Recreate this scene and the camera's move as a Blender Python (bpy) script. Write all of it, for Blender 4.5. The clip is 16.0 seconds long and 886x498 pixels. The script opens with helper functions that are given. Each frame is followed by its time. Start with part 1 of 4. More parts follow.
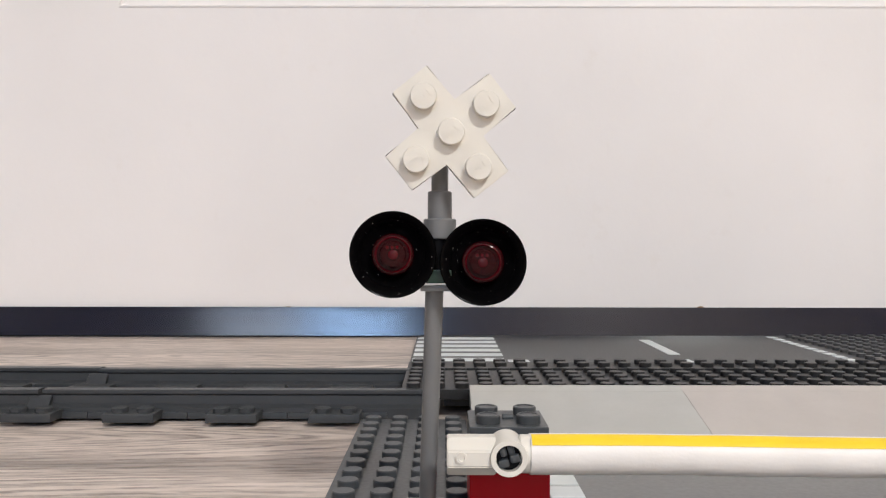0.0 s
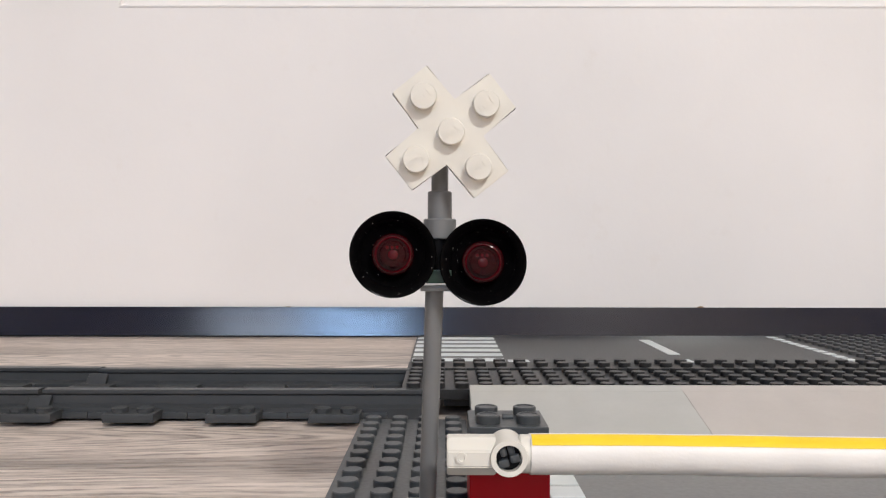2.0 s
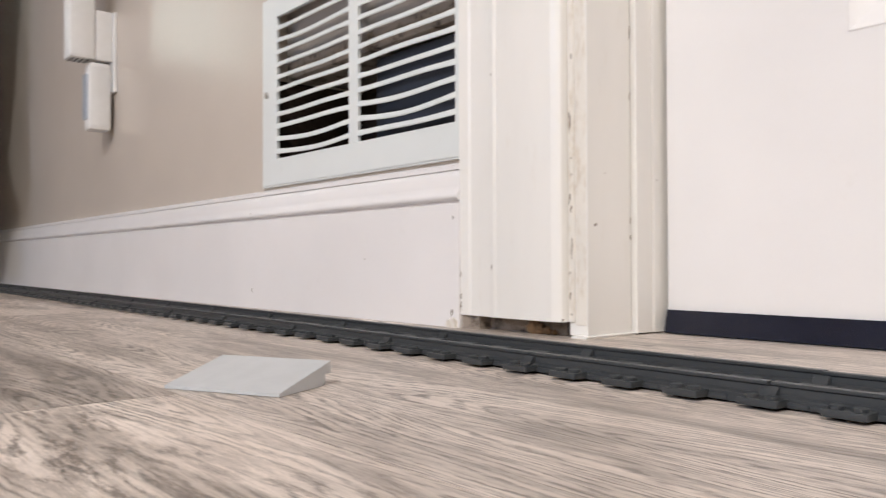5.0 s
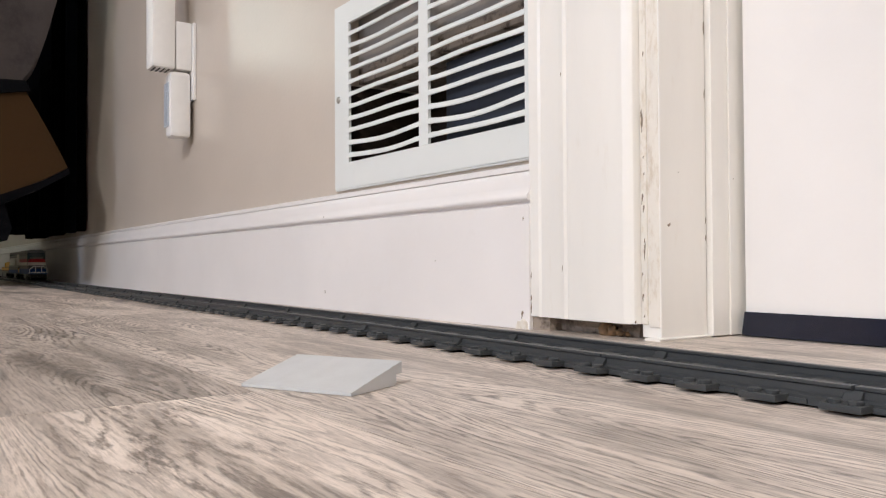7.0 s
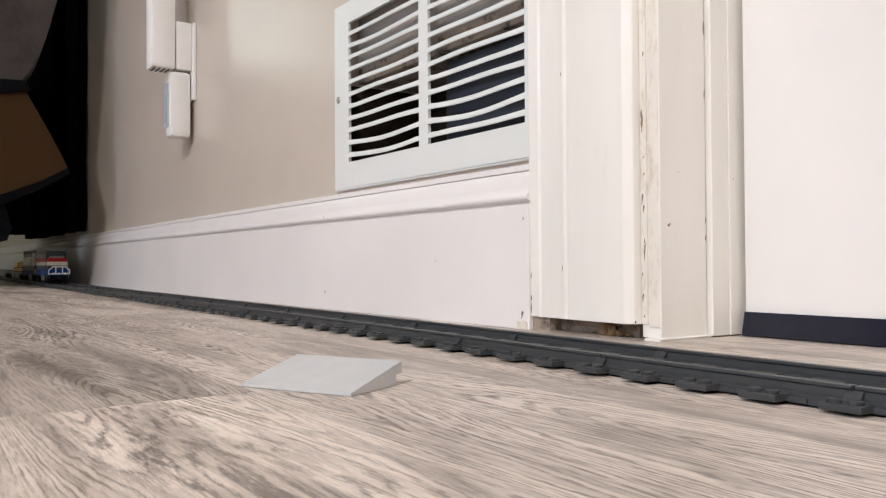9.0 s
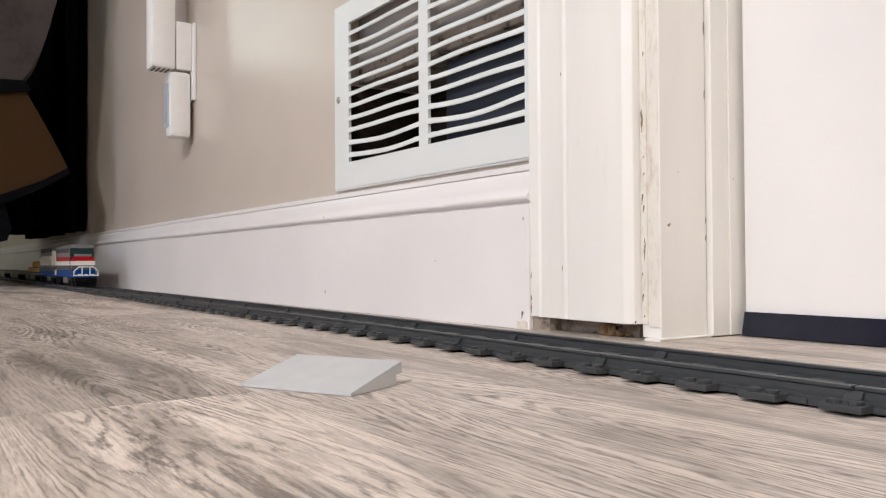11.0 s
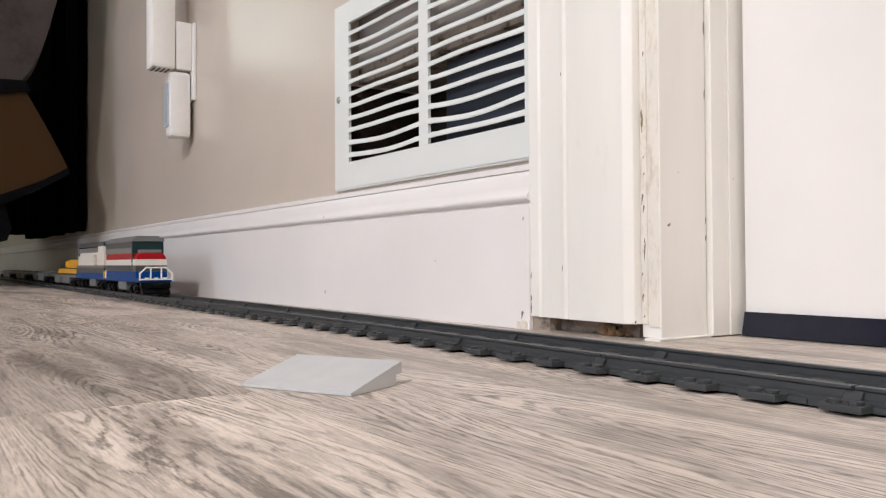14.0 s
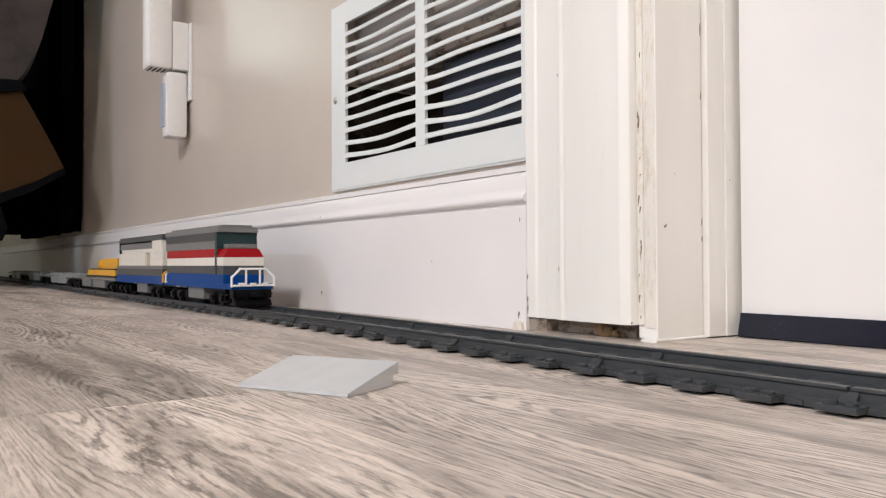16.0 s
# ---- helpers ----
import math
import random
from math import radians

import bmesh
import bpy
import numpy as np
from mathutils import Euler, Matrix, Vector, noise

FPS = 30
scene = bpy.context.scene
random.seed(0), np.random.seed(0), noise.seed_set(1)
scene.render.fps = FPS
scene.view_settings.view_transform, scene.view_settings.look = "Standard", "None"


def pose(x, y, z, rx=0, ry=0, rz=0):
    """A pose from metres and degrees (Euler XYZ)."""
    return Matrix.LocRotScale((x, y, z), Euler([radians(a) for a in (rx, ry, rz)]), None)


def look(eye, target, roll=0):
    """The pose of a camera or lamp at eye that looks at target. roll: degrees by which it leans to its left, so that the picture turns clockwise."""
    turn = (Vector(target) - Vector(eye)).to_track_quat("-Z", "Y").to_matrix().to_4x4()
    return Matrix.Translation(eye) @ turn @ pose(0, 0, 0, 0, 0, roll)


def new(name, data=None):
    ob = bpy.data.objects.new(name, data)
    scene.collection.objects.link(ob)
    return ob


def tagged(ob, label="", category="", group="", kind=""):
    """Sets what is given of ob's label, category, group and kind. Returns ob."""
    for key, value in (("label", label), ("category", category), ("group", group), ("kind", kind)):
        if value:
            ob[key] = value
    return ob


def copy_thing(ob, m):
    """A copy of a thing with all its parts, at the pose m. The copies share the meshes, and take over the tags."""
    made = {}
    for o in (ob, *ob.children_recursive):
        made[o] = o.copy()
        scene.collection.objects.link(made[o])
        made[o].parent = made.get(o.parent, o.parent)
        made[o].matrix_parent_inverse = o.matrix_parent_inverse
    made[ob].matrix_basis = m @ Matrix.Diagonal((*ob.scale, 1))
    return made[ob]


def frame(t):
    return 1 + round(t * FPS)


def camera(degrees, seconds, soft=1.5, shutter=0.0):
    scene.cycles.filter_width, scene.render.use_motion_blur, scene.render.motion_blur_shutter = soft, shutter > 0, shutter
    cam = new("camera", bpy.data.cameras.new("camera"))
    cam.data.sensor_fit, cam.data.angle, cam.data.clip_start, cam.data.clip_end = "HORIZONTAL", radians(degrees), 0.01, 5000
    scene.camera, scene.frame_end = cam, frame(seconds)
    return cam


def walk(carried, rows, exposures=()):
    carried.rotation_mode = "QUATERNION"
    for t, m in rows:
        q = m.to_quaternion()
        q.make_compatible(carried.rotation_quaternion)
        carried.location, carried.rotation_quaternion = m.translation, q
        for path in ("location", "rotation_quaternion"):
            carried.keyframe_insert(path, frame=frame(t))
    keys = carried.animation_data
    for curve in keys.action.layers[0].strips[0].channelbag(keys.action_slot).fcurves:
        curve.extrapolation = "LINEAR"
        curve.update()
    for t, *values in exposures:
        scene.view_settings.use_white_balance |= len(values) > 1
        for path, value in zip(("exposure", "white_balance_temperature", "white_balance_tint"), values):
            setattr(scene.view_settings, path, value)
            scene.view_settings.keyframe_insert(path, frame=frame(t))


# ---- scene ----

# ---- camera ----
cam = camera(58.2, 16.0, soft=1.25, shutter=0.5)
PATH = [
    (0.0, pose(0.0, 0.0, 0.0569, 89.66, -0.07, 0.069)),
    (2.0, pose(0.0, 0.0, 0.0569, 89.66, -0.07, 0.069)),
    (2.5, pose(0.0003, -0.001, 0.057, 89.64, -0.07, 1.65)),
    (3.0, pose(0.0017, -0.0061, 0.0573, 89.60, -0.06, 8.567)),
    (3.5, pose(0.0042, -0.0137, 0.0572, 89.89, -0.15, 19.275)),
    (4.0, pose(0.0106, -0.0222, 0.0573, 90.34, 0.06, 32.668)),
    (4.5, pose(0.0194, -0.0303, 0.0572, 90.681, 0.28, 43.605)),
    (5.0, pose(0.0255, -0.0355, 0.0568, 90.803, 0.20, 50.297)),
    (5.2, pose(0.0262, -0.0357, 0.0567, 90.83, 0.22, 52.3)),
    (5.7, pose(0.0265, -0.0357, 0.0565, 90.92, 0.30, 54.7)),
    (6.4, pose(0.0265, -0.0357, 0.0564, 90.963, 0.336, 55.376)),
    (7.3, pose(0.0265, -0.0357, 0.0564, 90.963, 0.336, 55.376)),
    (15.5, pose(0.0265, -0.0357, 0.0564, 90.963, 0.336, 55.376)),
    (16.0, pose(0.0265, -0.0358, 0.0565, 91.004, 0.26, 55.124)),
]
walk(cam, PATH, ((0.0, -0.22), (3.0, -0.22), (5.0, -0.07), (7.5, 0.0), (16.0, 0.0)))

# ---- world and lamps ----
world = bpy.data.worlds.new("world")
scene.world = world
world.use_nodes = True
world.node_tree.nodes["Background"].inputs[0].default_value = (0.55, 0.62, 0.75, 1)
world.node_tree.nodes["Background"].inputs[1].default_value = 0.3


def area_lamp(name, eye, target, power, sx, sy, colour):
    data = bpy.data.lights.new(name, "AREA")
    data.shape, data.size, data.size_y, data.energy, data.color = "RECTANGLE", sx, sy, power, colour
    ob = new(name, data)
    ob.matrix_world = look(eye, target)
    return ob


WARM = (0.988, 0.984, 0.970)
area_lamp("ceiling_lamp_light", (-1.4, -2.5, 2.40), (-1.4, -2.5, 0), 9, 0.16, 0.16, WARM)
area_lamp("ceiling_lamp_light", (1.2, -2.2, 2.40), (1.2, -2.2, 0), 142, 0.40, 0.40, WARM)
area_lamp("window_light", (-0.53, -3.58, 1.45), (-0.53, 0, 1.45), 18, 0.55, 0.07, (0.40, 0.63, 1.0))
area_lamp("window_light", (-1.12, -3.58, 1.45), (-1.12, 0, 1.45), 6, 0.50, 0.07, (0.80, 0.88, 1.0))


# ---- materials ----
def base(name, colour, rough=0.5, metal=0.0):
    m = bpy.data.materials.new(name)
    m.use_nodes = True
    b = m.node_tree.nodes["Principled BSDF"]
    b.inputs["Base Color"].default_value = (*colour, 1)
    b.inputs["Roughness"].default_value = rough
    b.inputs["Metallic"].default_value = metal
    return m, m.node_tree, b


def node(nt, kind, **inputs):
    n = nt.nodes.new(kind)
    for k, v in inputs.items():
        n.inputs[k.replace("_", " ")].default_value = v
    return n


def ramp(nt, stops):
    n = nt.nodes.new("ShaderNodeValToRGB")
    e = n.color_ramp.elements
    e[0].position, e[0].color = stops[0][0], (*stops[0][1], 1)
    e[1].position, e[1].color = stops[-1][0], (*stops[-1][1], 1)
    for p, c in stops[1:-1]:
        q = e.new(p)
        q.color = (*c, 1)
    return n


def plastic(name, colour, rough=0.32, vary=0.03, scuff=0.015, spec=0.5):
    """Moulded plastic: a slight drift of tone, fine scratches in the gloss."""
    m, nt, b = base(name, colour, rough)
    b.inputs["Specular IOR Level"].default_value = spec
    tc = nt.nodes.new("ShaderNodeTexCoord")
    n1 = node(nt, "ShaderNodeTexNoise", Scale=90.0, Detail=4.0)
    nt.links.new(tc.outputs["Object"], n1.inputs["Vector"])
    c = [max(0, x * (1 - vary)) for x in colour], [min(1, x * (1 + vary)) for x in colour]
    r = ramp(nt, [(0.35, c[0]), (0.65, c[1])])
    nt.links.new(n1.outputs["Fac"], r.inputs["Fac"])
    nt.links.new(r.outputs["Color"], b.inputs["Base Color"])
    n2 = node(nt, "ShaderNodeTexNoise", Scale=900.0, Detail=3.0)
    nt.links.new(tc.outputs["Object"], n2.inputs["Vector"])
    mr = node(nt, "ShaderNodeMapRange", To_Min=max(0.05, rough - 0.08), To_Max=rough + 0.14)
    nt.links.new(n2.outputs["Fac"], mr.inputs["Value"])
    nt.links.new(mr.outputs["Result"], b.inputs["Roughness"])
    bp = node(nt, "ShaderNodeBump", Strength=scuff, Distance=0.0004)
    nt.links.new(n2.outputs["Fac"], bp.inputs["Height"])
    nt.links.new(bp.outputs["Normal"], b.inputs["Normal"])
    return m


def paint(name, colour, rough=0.35, dirt=(0.45, 0.36, 0.27), amount=0.25, streak=(1, 1, 1), bump=0.1, spec=0.5, reach=0.62):
    """Brushed household paint: broad unevenness, small yellowed stains, a brushed relief."""
    m, nt, b = base(name, colour, rough)
    b.inputs["Specular IOR Level"].default_value = spec
    tc = nt.nodes.new("ShaderNodeTexCoord")
    mp = node(nt, "ShaderNodeMapping")
    mp.inputs["Scale"].default_value = streak
    nt.links.new(tc.outputs["Object"], mp.inputs["Vector"])
    big = node(nt, "ShaderNodeTexNoise", Scale=5.0, Detail=4.0)
    nt.links.new(mp.outputs["Vector"], big.inputs["Vector"])
    tone = ramp(nt, [(0.3, [x * 0.95 for x in colour]), (0.7, [min(1, x * 1.04) for x in colour])])
    nt.links.new(big.outputs["Fac"], tone.inputs["Fac"])
    small = node(nt, "ShaderNodeTexNoise", Scale=26.0, Detail=6.0, Roughness=0.7)
    nt.links.new(mp.outputs["Vector"], small.inputs["Vector"])
    mask = ramp(nt, [(reach, (0, 0, 0)), (reach + 0.18, (amount,) * 3)])
    nt.links.new(small.outputs["Fac"], mask.inputs["Fac"])
    mix = nt.nodes.new("ShaderNodeMixRGB")
    nt.links.new(mask.outputs["Color"], mix.inputs["Fac"])
    nt.links.new(tone.outputs["Color"], mix.inputs["Color1"])
    mix.inputs["Color2"].default_value = (*dirt, 1)
    nt.links.new(mix.outputs["Color"], b.inputs["Base Color"])
    fine = node(nt, "ShaderNodeTexNoise", Scale=160.0, Detail=3.0)
    nt.links.new(mp.outputs["Vector"], fine.inputs["Vector"])
    bp = node(nt, "ShaderNodeBump", Strength=bump, Distance=0.002)
    nt.links.new(fine.outputs["Fac"], bp.inputs["Height"])
    nt.links.new(bp.outputs["Normal"], b.inputs["Normal"])
    return m


def oak(title, depth):
    """Greyed oak laminate: flowing growth lines, fine pores, a tone of its own for each board."""
    m, nt, b = base(title, (0.5, 0.42, 0.36), 0.42)

    def maths(op, a, c=None):
        n = nt.nodes.new("ShaderNodeMath")
        n.operation = op
        for k, v in enumerate((a, c)):
            if v is None:
                continue
            if isinstance(v, (int, float)):
                n.inputs[k].default_value = v
            else:
                nt.links.new(v, n.inputs[k])
        return n.outputs[0]

    def scaled(vec, sc):
        n = node(nt, "ShaderNodeMapping")
        n.inputs["Scale"].default_value = sc
        nt.links.new(vec, n.inputs["Vector"])
        return n.outputs["Vector"]

    def noise_of(vec, **kw):
        n = node(nt, "ShaderNodeTexNoise", **kw)
        nt.links.new(vec, n.inputs["Vector"])
        return n.outputs["Fac"]

    def shade(fac, stops):
        n = ramp(nt, stops)
        nt.links.new(fac, n.inputs["Fac"])
        return n.outputs["Color"]

    def mix(kind, fac, a, c):
        n = nt.nodes.new("ShaderNodeMixRGB")
        n.blend_type = kind
        for k, v in (("Fac", fac), ("Color1", a), ("Color2", c)):
            if isinstance(v, (int, float, tuple)):
                n.inputs[k].default_value = v
            else:
                nt.links.new(v, n.inputs[k])
        return n.outputs["Color"]

    tc = nt.nodes.new("ShaderNodeTexCoord")
    info = nt.nodes.new("ShaderNodeObjectInfo")
    comb = nt.nodes.new("ShaderNodeCombineXYZ")
    for k in range(3):
        nt.links.new(info.outputs["Random"], comb.inputs[k])
    shift = nt.nodes.new("ShaderNodeVectorMath")
    shift.operation = "MULTIPLY_ADD"
    nt.links.new(comb.outputs["Vector"], shift.inputs[0])
    shift.inputs[1].default_value = (37.0, 11.0, 5.0)
    nt.links.new(tc.outputs["Object"], shift.inputs[2])
    at = shift.outputs["Vector"]
    # growth lines: level lines of a slow field, drawn out along the board
    field = noise_of(scaled(at, (0.50, 4.4, 1.0)), Scale=3.0, Detail=1.8, Roughness=0.38, Distortion=0.2)
    wob = noise_of(scaled(at, (30.0, 120.0, 1.0)), Scale=1.6, Detail=3.0, Roughness=0.6)
    phase = maths("ADD", maths("MULTIPLY", field, 520.0), maths("MULTIPLY", wob, 8.5))
    wave = maths("MULTIPLY_ADD", maths("SINE", phase), 0.5)
    nt.nodes[-1].inputs[2].default_value = 0.5
    lines = shade(wave, [(0.38, (0, 0, 0)), (0.66, (0.40,) * 3), (0.95, (1, 1, 1))])
    pores = noise_of(scaled(at, (22.0, 330.0, 1.0)), Scale=2.0, Detail=5.0, Roughness=0.7, Distortion=0.2)
    broken = shade(noise_of(scaled(at, (40.0, 220.0, 1.0)), Scale=1.5, Detail=4.0, Roughness=0.7), [(0.36, (0.05,) * 3), (0.56, (1, 1, 1))])
    zone = shade(noise_of(scaled(at, (1.0, 2.0, 1.0)), Scale=5.0, Detail=2.0), [(0.34, (0.35,) * 3), (0.58, (1, 1, 1))])
    bold = maths("MULTIPLY_ADD", maths("SINE", maths("ADD", maths("MULTIPLY", field, 150.0), maths("MULTIPLY", wob, 2.5))), 0.5)
    nt.nodes[-1].inputs[2].default_value = 0.5
    bands = maths("MULTIPLY", shade(bold, [(0.66, (0, 0, 0)), (0.97, (0.62,) * 3)]), zone)
    ink = maths("MAXIMUM", maths("MULTIPLY", maths("MULTIPLY", lines, broken), zone), maths("MULTIPLY", bands, broken))
    patch = noise_of(scaled(at, (0.7, 5.0, 1.0)), Scale=6.0, Detail=6.0, Roughness=0.62, Distortion=0.4)
    tone = shade(patch, [(0.30, (0.24, 0.203, 0.176)), (0.41, (0.47, 0.402, 0.350)), (0.51, (0.69, 0.593, 0.521)), (0.70, (0.80, 0.70, 0.622))])
    c = mix("MIX", maths("MULTIPLY", ink, 0.86), tone, (0.125, 0.098, 0.083, 1))
    c = mix("MULTIPLY", 0.75, c, shade(pores, [(0.33, (0.50, 0.47, 0.45)), (0.52, (1, 1, 1)), (0.70, (1.0, 0.98, 0.97))]))
    vor = node(nt, "ShaderNodeTexVoronoi", Scale=2.6, Randomness=1.0)
    nt.links.new(scaled(at, (0.9, 2.4, 1.0)), vor.inputs["Vector"])
    knot = maths("ADD", vor.outputs["Distance"], maths("MULTIPLY", wob, 0.05))
    c = mix("MULTIPLY", 1.0, c, shade(knot, [(0.045, (0.30, 0.25, 0.22)), (0.075, (0.62, 0.57, 0.53)), (0.16, (1, 1, 1))]))
    hv = nt.nodes.new("ShaderNodeHueSaturation")
    mr = node(nt, "ShaderNodeMapRange", To_Min=0.90 * depth, To_Max=1.08 * depth)
    nt.links.new(info.outputs["Random"], mr.inputs["Value"])
    nt.links.new(mr.outputs["Result"], hv.inputs["Value"])
    nt.links.new(c, hv.inputs["Color"])
    nt.links.new(hv.outputs["Color"], b.inputs["Base Color"])
    bp = node(nt, "ShaderNodeBump", Strength=0.3, Distance=0.0006)
    bp.invert = True
    nt.links.new(ink, bp.inputs["Height"])
    nt.links.new(bp.outputs["Normal"], b.inputs["Normal"])
    return m


OAK, OAKDARK = oak("greyed_oak_laminate", 1.0), oak("smoked_oak_laminate", 0.72)
WALL = paint("greige_satin_wall_paint", (0.56, 0.49, 0.425), 0.28, (0.45, 0.38, 0.30), 0.10, bump=0.12)
CREAM = paint("chipped_cream_gloss_paint", (0.82, 0.79, 0.75), 0.34, (0.62, 0.52, 0.40), 0.22, (3, 3, 0.7), 0.08, 0.5, 0.60)
TRIM = paint("white_trim_paint", (0.80, 0.765, 0.755), 0.30, (0.55, 0.47, 0.38), 0.12, (1, 1, 1), 0.06)
DOOR = paint("white_door_paint", (0.80, 0.765, 0.745), 0.52, (0.55, 0.45, 0.33), 0.14, (1, 1, 1), 0.05)
CEIL = paint("ceiling_paint", (0.82, 0.80, 0.78), 0.8, amount=0.05)
GRILLE = paint("white_enamelled_steel", (0.72, 0.74, 0.73), 0.32, (0.35, 0.28, 0.2), 0.15, bump=0.03)
VINYL, _nt, _b = base("black_vinyl", (0.006, 0.008, 0.020), 0.15)
_b.inputs["Specular IOR Level"].default_value = 0.42
_tc = _nt.nodes.new("ShaderNodeTexCoord")
_wn = node(_nt, "ShaderNodeTexNoise", Scale=24.0, Detail=2.0)
_mp = node(_nt, "ShaderNodeMapping")
_mp.inputs["Scale"].default_value = (1.0, 1.0, 6.0)
_nt.links.new(_tc.outputs["Object"], _mp.inputs["Vector"])
_nt.links.new(_mp.outputs["Vector"], _wn.inputs["Vector"])
_bp = node(_nt, "ShaderNodeBump", Strength=0.10, Distance=0.001)
_nt.links.new(_wn.outputs["Fac"], _bp.inputs["Height"])
_nt.links.new(_bp.outputs["Normal"], _b.inputs["Normal"])
DARKGREY = plastic("dark_bluish_grey_plastic", (0.050, 0.055, 0.059), 0.36)
RAILGREY = plastic("track_grey_plastic", (0.040, 0.043, 0.046), 0.40, spec=0.4)
MIDGREY = plastic("bluish_grey_plastic", (0.16, 0.16, 0.16), 0.34)
LIGHTGREY = plastic("light_bluish_grey_plastic", (0.50, 0.505, 0.51), 0.36)
WAGONGREY = plastic("wagon_grey_plastic", (0.26, 0.27, 0.27), 0.36)
POSTGREY = plastic("medium_grey_plastic", (0.165, 0.165, 0.165), 0.33)
ROADGREY = plastic("road_grey_plastic", (0.050, 0.050, 0.052), 0.42)
CROSSGREY = plastic("black_grey_plastic", (0.020, 0.020, 0.021), 0.42, spec=0.35)
WHITE = plastic("aged_white_plastic", (0.74, 0.70, 0.625), 0.32)
DISH = plastic("black_lamp_dish_plastic", (0.002, 0.0018, 0.002), 0.18, spec=0.05)
_nt = DISH.node_tree
_tc, _mx = _nt.nodes.new("ShaderNodeTexCoord"), _nt.nodes.new("ShaderNodeMixRGB")
_dn = node(_nt, "ShaderNodeTexNoise", Scale=1900.0, Detail=1.0)
_dr = ramp(_nt, [(0.74, (0, 0, 0)), (0.78, (0.6, 0.6, 0.6))])
_nt.links.new(_tc.outputs["Object"], _dn.inputs["Vector"])
_nt.links.new(_dn.outputs["Fac"], _dr.inputs["Fac"])
_nt.links.new(_dr.outputs["Color"], _mx.inputs["Fac"])
_mx.inputs["Color1"].default_value, _mx.inputs["Color2"].default_value = (0.002, 0.0018, 0.002, 1), (0.30, 0.28, 0.26, 1)
_nt.links.new(_mx.outputs["Color"], _nt.nodes["Principled BSDF"].inputs["Base Color"])
ROADWHITE = plastic("road_marking_white", (0.62, 0.66, 0.66), 0.4)
PAPER = plastic("white_paper_sleeve", (0.80, 0.76, 0.72), 0.45, 0.03, 0.15)
YELLOW = plastic("yellow_tape", (0.88, 0.62, 0.02), 0.40)
TOYYELLOW = plastic("yellow_plastic", (0.75, 0.36, 0.004), 0.34)
RAILWHITE = plastic("white_railing_plastic", (0.84, 0.83, 0.81), 0.32)
RED = plastic("red_plastic", (0.36, 0.003, 0.008), 0.36, spec=0.2)
BLUE = plastic("blue_plastic", (0.001, 0.050, 0.22), 0.38, spec=0.12)
BLACK = plastic("black_plastic", (0.003, 0.003, 0.004), 0.34, spec=0.15)
GREEN = plastic("dark_green_plastic", (0.003, 0.022, 0.012), 0.3)
TEAL = plastic("smoked_teal_plastic", (0.012, 0.034, 0.036), 0.15, spec=0.3)
RUST = paint("rusty_dirt", (0.24, 0.145, 0.075), 0.85, (0.08, 0.05, 0.03), 0.9, bump=0.6)
GRIME = paint("bare_dirty_plaster", (0.34, 0.28, 0.23), 0.9, (0.05, 0.03, 0.02), 0.9, (2, 2, 2), 0.6, 0.2, 0.5)
# near black, so that it carries the shade of the grille cavity
DARKBACK = paint("dark_shade_backing", (0.045, 0.032, 0.026), 0.95, (0.012, 0.009, 0.007), 0.9, (1, 1, 3), 0.5, 0.1)
BOARD = paint("grey_plasterboard", (0.36, 0.325, 0.30), 0.9, (0.12, 0.09, 0.07), 0.7, (1, 1, 1), 0.4, 0.2)
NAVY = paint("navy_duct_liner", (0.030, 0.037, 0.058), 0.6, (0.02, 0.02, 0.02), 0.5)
LEATHER = paint("brown_leather", (0.045, 0.024, 0.010), 0.5, (0.04, 0.022, 0.010), 0.7, (0.4, 0.4, 0.8), 0.4, 0.05, 0.5)
CANVAS = paint("dark_grey_canvas", (0.058, 0.049, 0.047), 0.9, (0.030, 0.026, 0.026), 0.8, (0.3, 0.3, 0.3), 0.5, 0.1, 0.5)
BLACKCLOTH = paint("black_cloth", (0.004, 0.004, 0.005), 0.95, (0.003, 0.003, 0.003), 0.5, (1, 1, 1), 0.4, 0.05)
CHIPPED = paint("worn_chipped_cream_paint", (0.80, 0.75, 0.68), 0.45, (0.52, 0.41, 0.28), 0.55, (6, 6, 2.0), 0.3, 0.5, 0.50)
SENSOR = plastic("white_sensor_plastic", (0.78, 0.765, 0.75), 0.35, 0.015, 0.005)
CHIP = paint("bare_wood_under_paint", (0.23, 0.175, 0.125), 0.8, (0.09, 0.065, 0.05), 0.8, bump=0.4, reach=0.5)
STEEL = base("screw_steel", (0.5, 0.48, 0.45), 0.35, 1.0)[0]
LENS, _nt, _b = base("red_clear_plastic", (0.026, 0.0001, 0.0010), 0.20)
_b.inputs["Transmission Weight"].default_value = 0.25
_b.inputs["Specular IOR Level"].default_value = 0.08
_b.inputs["IOR"].default_value = 1.5
LENSTOP, _nt, _b = base("red_lens_stud", (0.055, 0.0004, 0.003), 0.10)
_b.inputs["Specular IOR Level"].default_value = 0.3
PIRLENS = plastic("milky_sensor_lens", (0.42, 0.46, 0.52), 0.25)
LAMPGLOW, _nt, _b = base("lamp_diffuser", (0.9, 0.88, 0.85), 0.5)
_b.inputs["Emission Color"].default_value = (1, 0.93, 0.87, 1)
_b.inputs["Emission Strength"].default_value = 3.0
SHADEGLOW, _nt, _b = base("lit_lamp_shade", (0.85, 0.87, 0.83), 0.8)
_b.inputs["Emission Color"].default_value = (0.92, 1.0, 0.93, 1)
_b.inputs["Emission Strength"].default_value = 5.0
